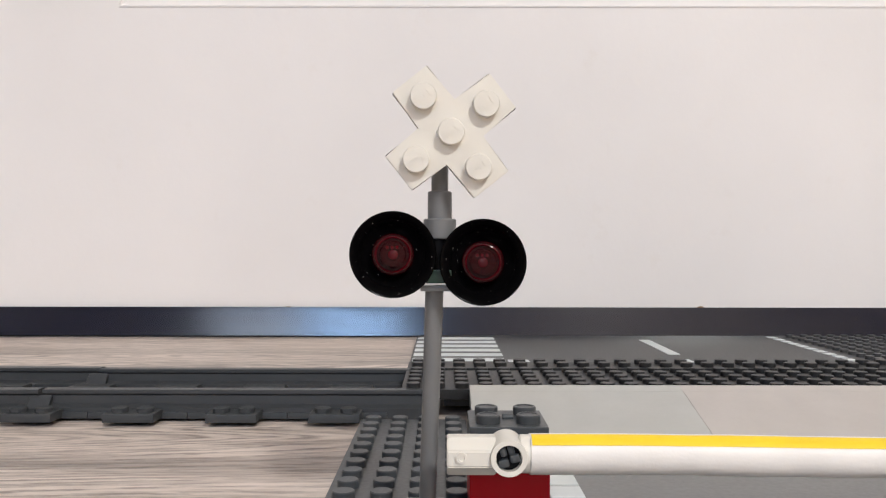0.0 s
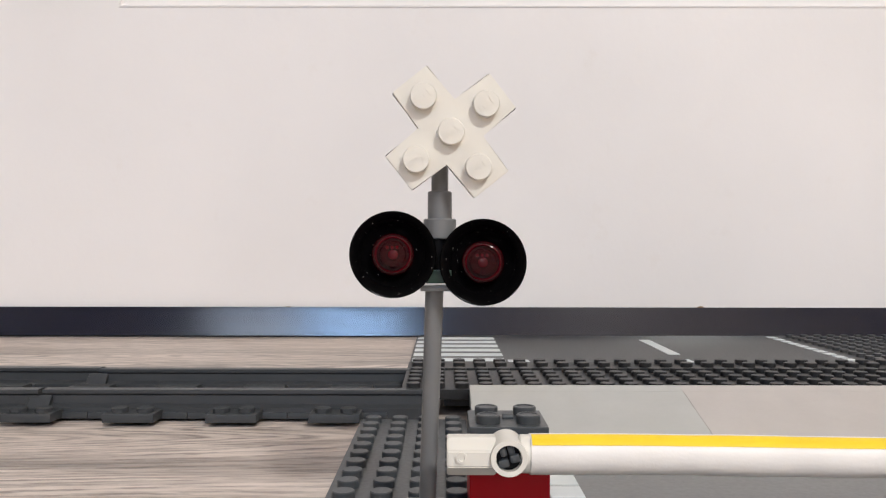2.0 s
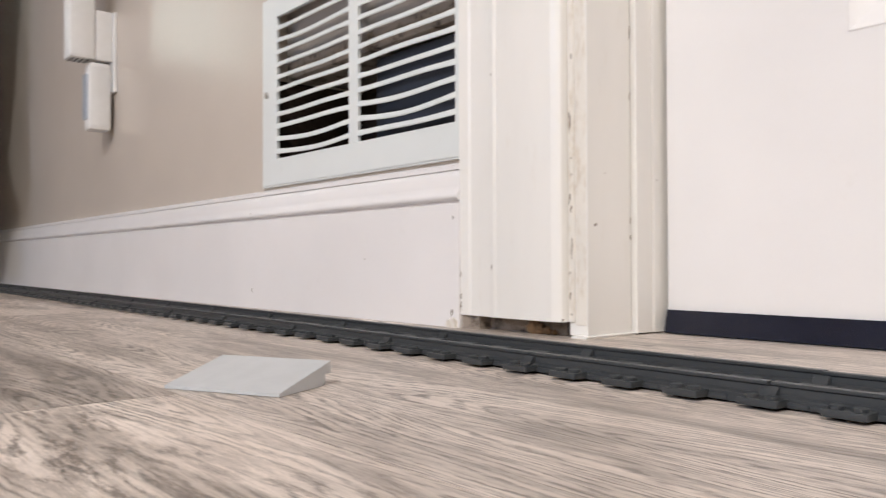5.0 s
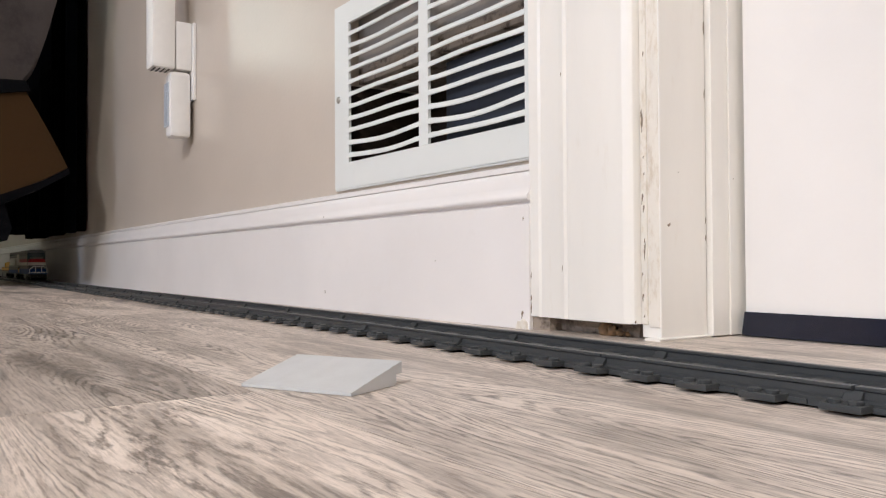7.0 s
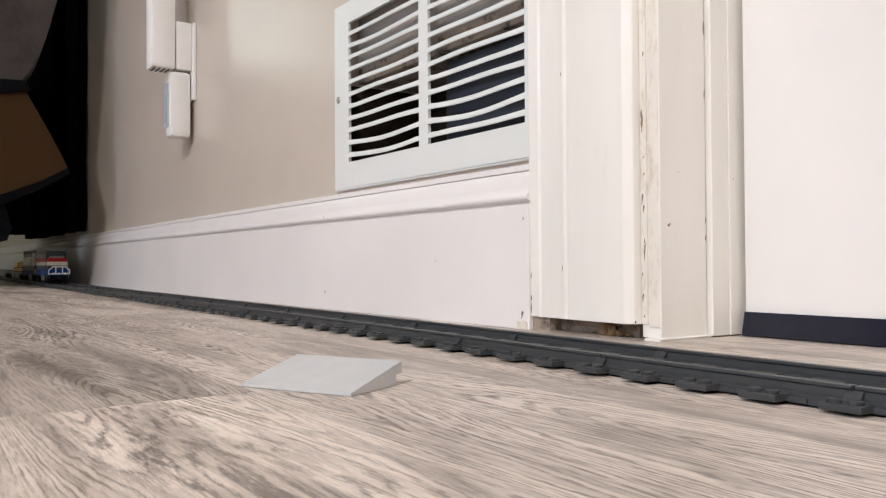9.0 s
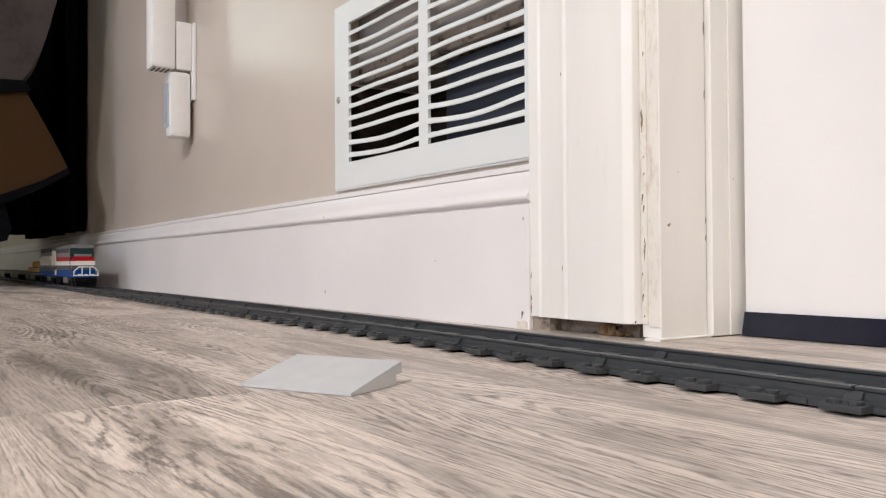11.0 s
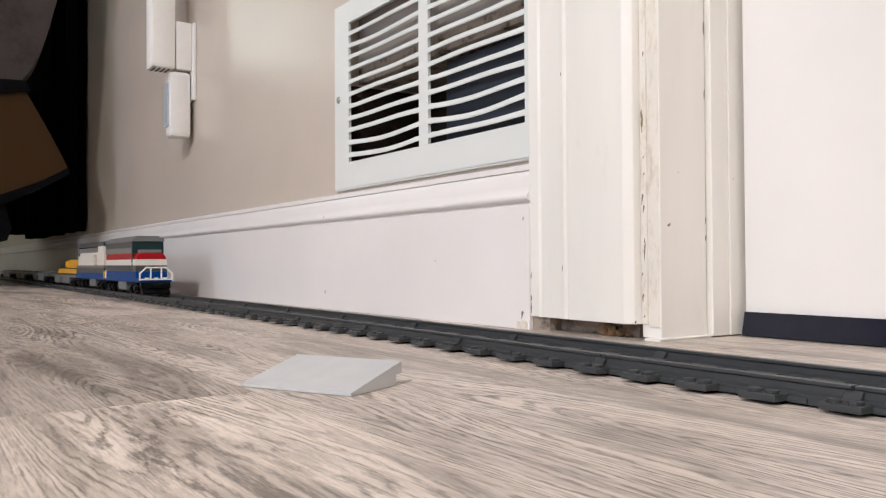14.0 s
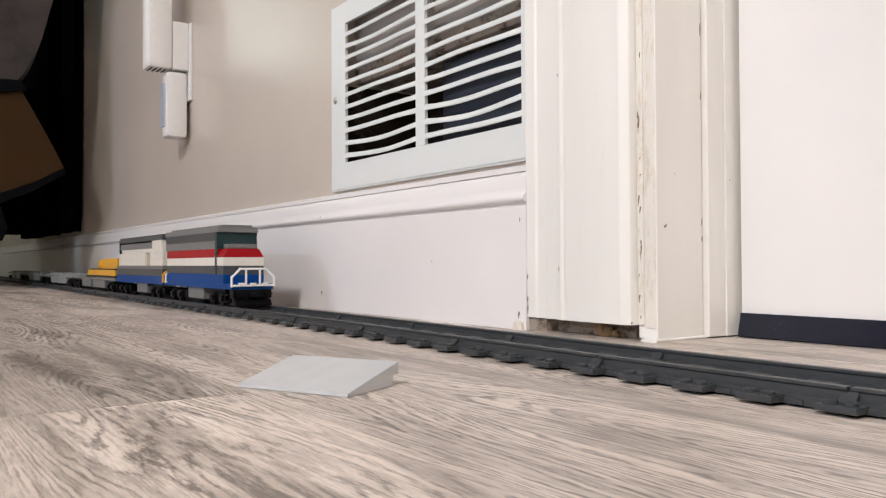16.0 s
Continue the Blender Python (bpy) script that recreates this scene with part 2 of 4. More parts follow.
SKYGLOW, _nt, _b = base("dusk_sky", (0.1, 0.12, 0.2), 0.9)
_b.inputs["Emission Color"].default_value = (0.45, 0.62, 1, 1)
_b.inputs["Emission Strength"].default_value = 3.0


# ---- mesh helpers ----
def box(bm, x0, x1, y0, y1, z0, z1, bevel=0.0, m=None):
    r = bmesh.ops.create_cube(bm, size=1, matrix=Matrix.Translation(((x0 + x1) / 2, (y0 + y1) / 2, (z0 + z1) / 2)) @ Matrix.Diagonal((x1 - x0, y1 - y0, z1 - z0, 1)))
    vs = r["verts"]
    if bevel:
        es = list({e for v in vs for e in v.link_edges})
        out = bmesh.ops.bevel(bm, geom=es, offset=bevel, segments=2, affect="EDGES", profile=0.6)
        vs = list({v for f in out["faces"] for v in f.verts} | {v for v in vs if v.is_valid})
    if m is not None:
        bmesh.ops.transform(bm, matrix=m, verts=vs)
    return vs


AXES = {"z": Matrix.Identity(4), "y": Matrix.Rotation(radians(-90), 4, "X"), "x": Matrix.Rotation(radians(90), 4, "Y")}


def lathe(bm, profile, at, axis="z", seg=24, turn=None):
    """A body of revolution from (radius, height) pairs along the axis, smooth between."""
    m = Matrix.Translation(at) @ (turn or Matrix.Identity(4)) @ AXES[axis]
    rings = []
    for r, h in profile:
        if r < 1e-7:
            rings.append([bm.verts.new(m @ Vector((0, 0, h)))])
        else:
            rings.append([bm.verts.new(m @ Vector((r * math.cos(2 * math.pi * i / seg), r * math.sin(2 * math.pi * i / seg), h))) for i in range(seg)])
    for a, b in zip(rings, rings[1:]):
        for i in range(seg):
            j = (i + 1) % seg
            q = [a[i % len(a)], a[j % len(a)], b[j % len(b)], b[i % len(b)]]
            q = list(dict.fromkeys(q))
            if len(q) > 2:
                try:
                    bm.faces.new(q)
                except ValueError:
                    pass


def rod(bm, at, r, length, axis="z", seg=20, edge=0.0003, turn=None):
    lathe(bm, [(0, 0), (r - edge, 0), (r, edge), (r, length - edge), (r - edge, length), (0, length)], at, axis, seg, turn)


def extrude(bm, outline, axis, lo, hi, m=None):
    """A prism: outline of pairs in the two other axes, from lo to hi along the axis."""
    def place(p, d):
        v = {"x": (d, p[0], p[1]), "y": (p[0], d, p[1]), "z": (p[0], p[1], d)}[axis]
        return (m @ Vector(v)) if m is not None else Vector(v)
    a = [bm.verts.new(place(p, lo)) for p in outline]
    b = [bm.verts.new(place(p, hi)) for p in outline]
    n = len(outline)
    for i in range(n):
        bm.faces.new((a[i], a[(i + 1) % n], b[(i + 1) % n], b[i]))
    bm.faces.new(a[::-1])
    bm.faces.new(b)


def mesh_of(name, bm, material, smooth=35):
    bmesh.ops.recalc_face_normals(bm, faces=bm.faces)
    if smooth:
        # broad flat faces stay flat beside their narrow rounded edges
        for f in bm.faces:
            f.smooth = True
        for e in bm.edges:
            if len(e.link_faces) == 2:
                turn_, (fa, fb) = e.calc_face_angle(0.0), (f.calc_area() for f in e.link_faces)
                e.smooth = turn_ < radians(smooth) and not (turn_ > 0.12 and max(fa, fb) > 12 * min(fa, fb))
    me = bpy.data.meshes.new(name)
    bm.to_mesh(me)
    bm.free()
    me.materials.append(material)
    return me


def part(name, bm, material, parent=None, label="", smooth=35):
    me = bm if isinstance(bm, bpy.types.Mesh) else mesh_of(name, bm, material, smooth)
    ob = new(name, me)
    ob.parent = parent
    if label:
        ob["label"] = label
    return ob


def thing(name, label, category, m=None, group="", kind=""):
    ob = new(name)
    ob.empty_display_size = 0.02
    if m is not None:
        ob.matrix_world = m
    return tagged(ob, label, category, group, kind)


def structure(name, bm, material, label, category, smooth=35):
    return tagged(part(name, bm, material, None, "", smooth), label, category, kind="structure")


def B():
    return bmesh.new()


def boxpart(name, ext, material, parent, label="", bevel=0.0003):
    bm = B()
    box(bm, *ext, bevel)
    return part(name, bm, material, parent, label)


STUD = 0.008


def studs_of(bm, xs, ys, z, h=0.0017, seg=14, r=0.0024):
    for x in xs:
        for y in ys:
            lathe(bm, [(r, 0), (r, h - 0.0002), (r - 0.0002, h), (0, h)], (x, y, z), "z", seg)


# ---- the room ----
X0, X1, Y0, WALLY, TOP = -6.2, 3.8, -3.6, 0.413, 2.45
DOORY, DX0, DX1 = 0.4918, -0.337, 0.56
bm = B()
box(bm, X0 - 0.1, X1 + 0.1, Y0 - 0.1, 1.5, -0.05, -0.011)
floor = structure("floor", bm, DARKBACK, "greyed oak laminate plank floor", "floor")
bm = B()
box(bm, X0 - 0.1, X1 + 0.1, Y0 - 0.1, 1.6, TOP, TOP + 0.1)
structure("ceiling", bm, CEIL, "plain white painted ceiling", "ceiling")
VX0, VX1, VZ0, VZ1 = -0.826, -0.482, 0.160, 0.352
CX0, CX1 = -0.4838, -0.3645
bm = B()
box(bm, X0, VX0, WALLY, WALLY + 0.12, 0, TOP)
box(bm, VX0, VX1, WALLY, WALLY + 0.12, 0, VZ0)
box(bm, VX0, VX1, WALLY, WALLY + 0.12, VZ1, TOP)
box(bm, VX1, CX0 + 0.006, WALLY, WALLY + 0.12, 0, TOP)
box(bm, CX0 + 0.006, CX0 + 0.06, WALLY, WALLY + 0.12, 0.05, TOP)
structure("wall_north", bm, WALL, "satin greige painted wall above white baseboard", "wall", 0)
bm = B()
box(bm, CX0 + 0.06, DX1 + 0.1, WALLY, WALLY + 0.12, 2.08, TOP)
box(bm, DX1 + 0.03, X1, WALLY, WALLY + 0.12, 0, TOP)
structure("wall_north_east", bm, WALL, "greige painted wall beside the door", "wall", 0)
bm = B()
box(bm, X0 - 0.1, X0, Y0, 1.5, 0, TOP)
structure("wall_west", bm, WALL, "far greige painted wall in shade", "wall", 0)
bm = B()
box(bm, X1, X1 + 0.1, Y0, 1.5, 0, TOP)
structure("wall_east", bm, WALL, "greige painted side wall", "wall", 0)
# added partition, out of view: blocks lamp light from the left corner
bm = B()
box(bm, -2.45, -2.35, Y0, -0.35, 0, TOP)
box(bm, -2.45, -2.35, -0.35, 0.185, 0, 0.68)
structure("wall_partition", bm, WALL, "unseen greige partition with a low end, added to shade the far corner", "wall", 0)
WX0, WX1, WZ0, WZ1 = -1.45, -0.20, 1.15, 1.75
bm = B()
box(bm, X0, WX0, Y0 - 0.1, Y0, 0, TOP)
box(bm, WX1, X1, Y0 - 0.1, Y0, 0, TOP)
box(bm, WX0, WX1, Y0 - 0.1, Y0, 0, WZ0)
box(bm, WX0, WX1, Y0 - 0.1, Y0, WZ1, TOP)
structure("wall_south", bm, WALL, "greige painted wall with a window", "wall", 0)
window = thing("window_1", "white framed window with dusk sky outside", "window", kind="structure")
bm = B()
for e in ((WX0, WX0 + 0.05, WZ0, WZ1), (WX1 - 0.05, WX1, WZ0, WZ1), (WX0 + 0.05, WX1 - 0.05, WZ0, WZ0 + 0.05), (WX0 + 0.05, WX1 - 0.05, WZ1 - 0.05, WZ1)):
    box(bm, e[0], e[1], Y0 - 0.07, Y0 + 0.01, e[2], e[3], 0.004)
part("window_frame", bm, TRIM, window)
bm = B()
box(bm, -3, 2, Y0 - 0.6, Y0 - 0.58, 0, 3)
structure("backdrop", bm, SKYGLOW, "dusk sky outside the window", "sky", 0)


def ceiling_lamp(x, y, s):
    t = thing("ceiling_lamp", "square white flush ceiling lamp, lit", "ceiling lamp", pose(x, y, TOP), "ceiling lamps")
    bm = B()
    box(bm, -s / 2 - 0.03, s / 2 + 0.03, -s / 2 - 0.03, s / 2 + 0.03, -0.03, 0, 0.004)
    part("housing", bm, CEIL, t)
    bm = B()
    box(bm, -s / 2, s / 2, -s / 2, s / 2, -0.036, -0.031)
    part("diffuser", bm, LAMPGLOW, t)


ceiling_lamp(-1.4, -2.5, 0.16)
ceiling_lamp(1.2, -2.2, 0.40)

# baseboard with a moulded cap
BASE = [(0.0, 0.0), (-0.0115, 0.0), (-0.0115, 0.1040), (-0.0105, 0.1050), (-0.0088, 0.1056), (-0.0088, 0.1072), (-0.0128, 0.1082), (-0.0142, 0.1105), (-0.0136, 0.1132),
        (-0.0112, 0.1150), (-0.0106, 0.1200), (-0.0100, 0.1280), (-0.0084, 0.1318), (-0.0070, 0.1330), (-0.0028, 0.1332), (-0.0028, 0.1343), (-0.0056, 0.1345), (-0.0058, 0.1384), (-0.0035, 0.1402), (0.0, 0.1402)]
bm = B()
extrude(bm, [(WALLY + a, z) for a, z in BASE], "x", X0, CX0 + 0.004)
structure("baseboard", bm, TRIM, "tall white baseboard with a moulded cap", "baseboard", 50)

# door frame: casing cut short of the floor, jamb boards, stop
bm = B()
prof = [(CX0, WALLY), (CX0, 0.4055), (CX0 + 0.003, 0.4032), (CX0 + 0.015, 0.4028), (CX0 + 0.0165, 0.4008), (CX0 + 0.019, 0.4020), (CX0 + 0.043, 0.4012), (CX0 + 0.0445, 0.3990),
        (CX0 + 0.049, 0.3984), (CX0 + 0.0515, 0.4000), (CX0 + 0.054, 0.3992), (CX0 + 0.1105, 0.3985), (CX0 + 0.1150, 0.3996), (CX0 + 0.1180, 0.4018), (CX1, 0.4050), (CX1, WALLY)]
extrude(bm, prof, "z", 0.0112, 2.12)
structure("door_casing", bm, CREAM, "cream painted door casing, chipped, cut short of the floor", "door casing", 25)
bm = B()
box(bm, CX1 + 0.0004, -0.3580, 0.4066, 0.4160, 0.0108, 2.08, 0.0016)
box(bm, -0.3577, -0.3478, 0.4076, 0.4160, 0.0088, 2.08, 0.0012)
structure("door_jamb_edge", bm, CHIPPED, "worn cream edge of the door jamb with brown chips", "door jamb")
bm = B()
box(bm, -0.3640, -0.3470, 0.4082, 0.4590, 0.0018, 2.08, 0.0008)
structure("door_jamb", bm, CREAM, "cream painted door jamb board", "door jamb")
bm = B()
box(bm, -0.3640, -0.3424, 0.4600, 0.4795, 0.0010, 2.07, 0.0006)
box(bm, -0.3640, -0.3412, 0.4796, 0.5600, 0.0010, 2.07, 0.0006)
structure("door_stop", bm, CREAM, "cream painted door stop strip", "door stop")
bm = B()
box(bm, CX0 + 0.0065, CX1 - 0.0105, WALLY + 0.005, 0.533, 0.0, 0.049)
box(bm, CX0 + 0.001, CX0 + 0.025, WALLY - 0.008, WALLY + 0.012, 0.0, 0.0105)
structure("wall_stud", bm, GRIME, "bare dirty plaster seen under the casing", "wall", 0)
bm = B()
box(bm, DX1, DX1 + 0.03, 0.40, 0.56, 0, 2.08, 0.001)
box(bm, DX0 - 0.007, DX1 + 0.03, 0.40, 0.56, 2.03, 2.08, 0.001)
structure("door_frame", bm, CREAM, "cream painted door frame", "door frame")
# rubble in the gap under the casing
random.seed(4)
for k in range(4):
    bm = B()
    bmesh.ops.create_icosphere(bm, subdivisions=2, radius=(0.0060, 0.0044, 0.0030, 0.0022)[k])
    for v in bm.verts:
        v.co += noise.noise_vector(v.co * 420 + Vector((k, 0, 0))) * 0.0016
    ob = tagged(part("plaster_crumb", bm, RUST, None, "", 20), "brown crumb of broken plaster under the casing", "debris", "crumbs under the casing")
    ob.location = (-0.404 + 0.0070 * k, 0.4130, 0.0048 - 0.0010 * k)

# flaked places on the casing, jamb and baseboard end
def flakes(name, spots, material, parent_name):
    random.seed(len(spots))
    for x, y, z, w, h, face in spots:
        bm = B()
        n = 13
        ring = [(w * (0.25 + 0.75 * random.random()) * math.cos(2 * math.pi * k / n) + 0.3 * w * math.sin(5.0 * k / n), h * (0.3 + 0.7 * random.random()) * math.sin(2 * math.pi * k / n)) for k in range(n)]
        if face == "y":
            extrude(bm, [(a, b) for a, b in ring], "y", -0.0003, 0.0004)
        else:
            extrude(bm, [(a, b) for a, b in ring], "x", -0.0004, 0.0003)
        ob = part(name, bm, material, bpy.data.objects[parent_name], "", 0)
        ob.location = (x, y, z)


flakes("paint_chip", [(CX0 + 0.0045, 0.4031, z, 0.0009, h, "y") for z, h in ((0.018, 0.006), (0.026, 0.004), (0.045, 0.003))] +
       [(CX0 + 0.047, 0.3987, 0.051, 0.0005, 0.0035, "y"), (CX0 + 0.047, 0.3987, 0.205, 0.0006, 0.0020, "y"), (CX1 - 0.001, 0.4022, 0.0125, 0.0014, 0.0012, "y")], CHIP, "door_casing")
flakes("paint_chip", [(-0.3610 + random.uniform(-0.0012, 0.0012), 0.4066, z, random.uniform(0.0004, 0.0013), h, "y") for z, h in
                       ((0.017, 0.0015), (0.031, 0.004), (0.047, 0.0015), (0.064, 0.007), (0.071, 0.002), (0.094, 0.003), (0.101, 0.006), (0.119, 0.0015), (0.131, 0.0010), (0.157, 0.010), (0.163, 0.004), (0.205, 0.003))], CHIP, "door_jamb_edge")
flakes("paint_chip", [(-0.3469, 0.4580, z, 0.0007, h, "x") for z, h in ((0.086, 0.004), (0.074, 0.003), (0.230, 0.006), (0.180, 0.004))] + [(-0.3469, 0.4175, 0.082, 0.0024, 0.0020, "x"), (-0.3469, 0.428, 0.120, 0.0004, 0.0006, "x"), (-0.3411, 0.484, 0.118, 0.0005, 0.0006, "x")], GRIME, "door_jamb")
flakes("paint_chip", [(-0.862, WALLY - 0.0116, 0.021, 0.0010, 0.0030, "y"), (-0.861, WALLY - 0.0136, 0.1125, 0.0010, 0.0016, "y"), (CX0 - 0.0035, WALLY - 0.0116, 0.093, 0.0012, 0.0022, "y"),
                      (CX0 - 0.0055, WALLY - 0.0116, 0.012, 0.0022, 0.0040, "y"), (-0.620, WALLY - 0.0116, 0.058, 0.0007, 0.0008, "y")], CHIP, "baseboard")
bm = B()
extrude(bm, [(-0.3600, 0.0), (-0.3452, 0.0), (-0.3446, 0.0014), (-0.3475, 0.0024), (-0.3580, 0.0020)], "y", 0.4045, 0.461)
tagged(part("caulk_bead", bm, CREAM), "peeling cream caulk at the jamb foot", "caulk")
bm = B()
extrude(bm, [(CX0 - 0.011, 0.0), (CX0 + 0.002, 0.0), (CX0 + 0.001, 0.0062), (CX0 - 0.002, 0.0085), (CX0 - 0.0045, 0.0060), (CX0 - 0.008, 0.0066), (CX0 - 0.0105, 0.0030)], "y", 0.3985, 0.4015)
tagged(part("caulk_lump", bm, CHIPPED), "yellowed lump of caulk at the baseboard end", "caulk")

# the door with its lower panel moulding
door = thing("door_1", "white painted panel door, closed", "door", kind="structure")
PX0, PX1, PZ0, PZ1 = -0.2005, 0.42, 0.2030, 0.86
boxpart("panel", (DX0 + 0.02, DX1 - 0.02, DOORY + 0.0068, DOORY + 0.038, 0.0190, 2.02), DOOR, door, "", 0)
boxpart("bottom_rail", (DX0, DX1, DOORY, DOORY + 0.0385, 0.0165, PZ0), DOOR, door, "", 0)
boxpart("upper_rail", (PX0, PX1, DOORY, DOORY + 0.0385, PZ1, 2.03), DOOR, door, "", 0)
boxpart("stile", (DX0, PX0, DOORY, DOORY + 0.0385, PZ0, 2.03), DOOR, door, "", 0)
boxpart("stile", (PX1, DX1, DOORY, DOORY + 0.0385, PZ0, 2.03), DOOR, door, "", 0)
bm = B()
prof = [(-0.0002, -0.0012), (0.0, 0.0004), (0.0010, 0.0006), (0.0022, -0.0002), (0.0140, -0.0060), (0.0155, -0.0064), (0.0165, -0.0070)]
loops = []
for cx, cz, ax, az in ((PX0, PZ0, 1, 1), (PX1, PZ0, -1, 1), (PX1, PZ1, -1, -1), (PX0, PZ1, 1, -1)):
    loops.append([bm.verts.new((cx + ax * a, DOORY - h, cz + az * a)) for a, h in prof])
for a, b in zip(loops, loops[1:] + loops[:1]):
    for i in range(len(prof) - 1):
        bm.faces.new((a[i], b[i], b[i + 1], a[i + 1]))
part("panel_moulding", bm, DOOR, door, smooth=25)
bm = B()
extrude(bm, [(0.4905, 0.0182), (0.4885, 0.0182), (0.4846, 0.0012), (0.4860, 0.0004), (0.4905, 0.0008)], "x", DX0 + 0.001, DX1)
part("sweep", bm, VINYL, door, "glossy black vinyl door sweep")
for x, w in ((-0.098, 0.004), (0.156, 0.005)):
    bm = B()
    bmesh.ops.create_icosphere(bm, subdivisions=2, radius=w / 2, matrix=Matrix.Translation((x + w / 2, DOORY, 0.0175)) @ Matrix.Diagonal((1, 0.25, 0.55, 1)))
    part("rust_spot", bm, RUST, door, "small rust stain on the door edge")

# ---- return air grille ----
grille = thing("return_air_grille", "white enamelled steel return air grille with bent louvres", "vent grille", pose(0, 0, 0), kind="")
GY = 0.4075
bm = B()
for e in ((-0.846, -0.8105, 0.1455, 0.3668), (-0.6575, -0.6405, 0.1758, 0.3418), (-0.491, -0.4848, 0.1455, 0.3668), (-0.8105, -0.491, 0.1455, 0.1755), (-0.8105, -0.491, 0.3418, 0.3668)):
    box(bm, e[0], e[1], GY, GY + 0.0035, e[2], e[3])
lip = 0.0055
for x0, x1, z0, z1 in ((-0.846, -0.844, 0.1455, 0.3668), (-0.846, -0.4848, 0.1435, 0.1455)):
    box(bm, x0, x1, GY + 0.001, GY + lip, z0, z1)
part("frame", bm, GRILLE, grille)
random.seed(11)
for col, (x0, x1) in enumerate(((-0.8105, -0.6575), (-0.6405, -0.491))):
    for k in range(11):
        z = 0.1832 + 0.01445 * k
        bm = B()
        n = 10
        sag = random.uniform(-0.0012, 0.0008) - (0.0030 if (k in (0, 1, 9) and col == 0) or (k in (1, 2) and col == 1) else 0)
        rows = []
        for i in range(n + 1):
            s = i / n
            dz = sag * math.sin(math.pi * s) + 0.0004 * math.sin(7 * s + k)
            x = x0 - 0.0004 + (x1 - x0 + 0.0008) * s
            edge = min(1.0, 8 * min(s, 1 - s) + 0.25)
            rows.append([bm.verts.new((x, GY + 0.0002 + dy * edge, z + dz + h)) for dy, h in ((0.0004, 0.0030), (-0.0016, -0.0008), (-0.0010, -0.0020), (0.0052, 0.0034), (0.0060, 0.0046), (0.0006, 0.0036))])
        for a, b in zip(rows, rows[1:]):
            for i in range(6):
                bm.faces.new((a[i], a[(i + 1) % 6], b[(i + 1) % 6], b[i]))
        part("louvre", bm, GRILLE, grille)
bm = B()
lathe(bm, [(0.0042, 0), (0.0042, -0.0006), (0.003, -0.0018), (0.0, -0.0022)], (-0.8355, GY, 0.2535), "y", 16)
part("screw", bm, STEEL, grille, "steel screw head")
# cavity behind it, its shade put into the colour of back and lining
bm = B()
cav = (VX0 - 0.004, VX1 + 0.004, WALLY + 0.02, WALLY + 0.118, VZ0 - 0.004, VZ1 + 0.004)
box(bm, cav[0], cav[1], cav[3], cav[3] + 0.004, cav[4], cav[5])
# dark lining added on side and sill of the opening in place of shade
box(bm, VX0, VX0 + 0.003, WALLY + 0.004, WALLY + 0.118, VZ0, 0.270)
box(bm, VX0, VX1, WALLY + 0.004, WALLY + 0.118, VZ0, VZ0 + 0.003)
structure("wall_cavity", bm, DARKBACK, "rough cavity behind the grille, its shade put into the dark colour", "wall cavity", 0)
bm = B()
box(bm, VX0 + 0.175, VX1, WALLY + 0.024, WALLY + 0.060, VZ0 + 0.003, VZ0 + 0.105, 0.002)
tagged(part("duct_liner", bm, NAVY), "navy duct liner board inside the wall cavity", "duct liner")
bm = B()
box(bm, VX0 + 0.004, VX1, WALLY + 0.014, WALLY + 0.110, 0.272, 0.2915, 0.002)
tagged(part("cavity_ledge", bm, GRIME), "rough brown timber ledge inside the wall cavity", "timber")
bm = B()
box(bm, VX0 + 0.001, VX1, WALLY + 0.016, WALLY + 0.028, 0.292, VZ1, 0.001)
tagged(part("cavity_board", bm, BOARD), "grey plasterboard back inside the wall cavity", "board")

# ---- sensors on the wall ----
sx = -1.425
holder = thing("wall_sensor", "white plastic passive sensor on a wall bracket", "sensor", pose(sx, WALLY, 0))
boxpart("bracket", (-0.020, 0.022, -0.006, 0.0, 0.352, 0.492), SENSOR, holder, bevel=0.002)
boxpart("arm", (-0.020, 0.015, -0.034, -0.006, 0.405, 0.492), SENSOR, holder, bevel=0.003)
boxpart("body", (-0.022, 0.014, -0.044, -0.0065, 0.284, 0.402), SENSOR, holder, bevel=0.008)
boxpart("lens", (-0.020, 0.006, -0.0465, -0.042, 0.303, 0.382), PIRLENS, holder, "milky sensor window", 0.002)
upper = thing("alarm_box", "white plastic alarm box on the wall bracket", "alarm box", pose(sx, WALLY, 0))
boxpart("housing", (-0.030, 0.016, -0.076, -0.0345, 0.405, 0.610), SENSOR, upper, bevel=0.006)
for k in range(4):
    boxpart("slot", (-0.022, 0.008, -0.070 + 0.008 * k, -0.067 + 0.008 * k, 0.4042, 0.4052), BLACK, upper, bevel=0.0002)

# ---- track ----
RAILTOP = 0.0096
LINE = [(-7.0, 0.330), (-4.0, 0.328), (-2.6, 0.3165), (-2.3, 0.3125), (-1.9, 0.306), (-1.5, 0.300), (-1.2, 0.2955), (-0.98, 0.2932), (-0.70, 0.2915),
        (-0.54, 0.2899), (-0.38, 0.2857), (-0.25, 0.2812), (-0.12, 0.2798), (0.0, 0.2796), (0.6, 0.2796)]


def line_y(x):
    """The track's centre line, eased between its bends."""
    def at(q):
        for (a, ya), (b, yb) in zip(LINE, LINE[1:]):
            if q <= b:
                return ya + (yb - ya) * (q - a) / (b - a)
        return LINE[-1][1]
    return sum(at(x + d) for d in (-0.06, -0.03, 0, 0.03, 0.06)) / 5


def line_angle(x, h=0.03):
    return math.degrees(math.atan2(line_y(x + h) - line_y(x - h), 2 * h))


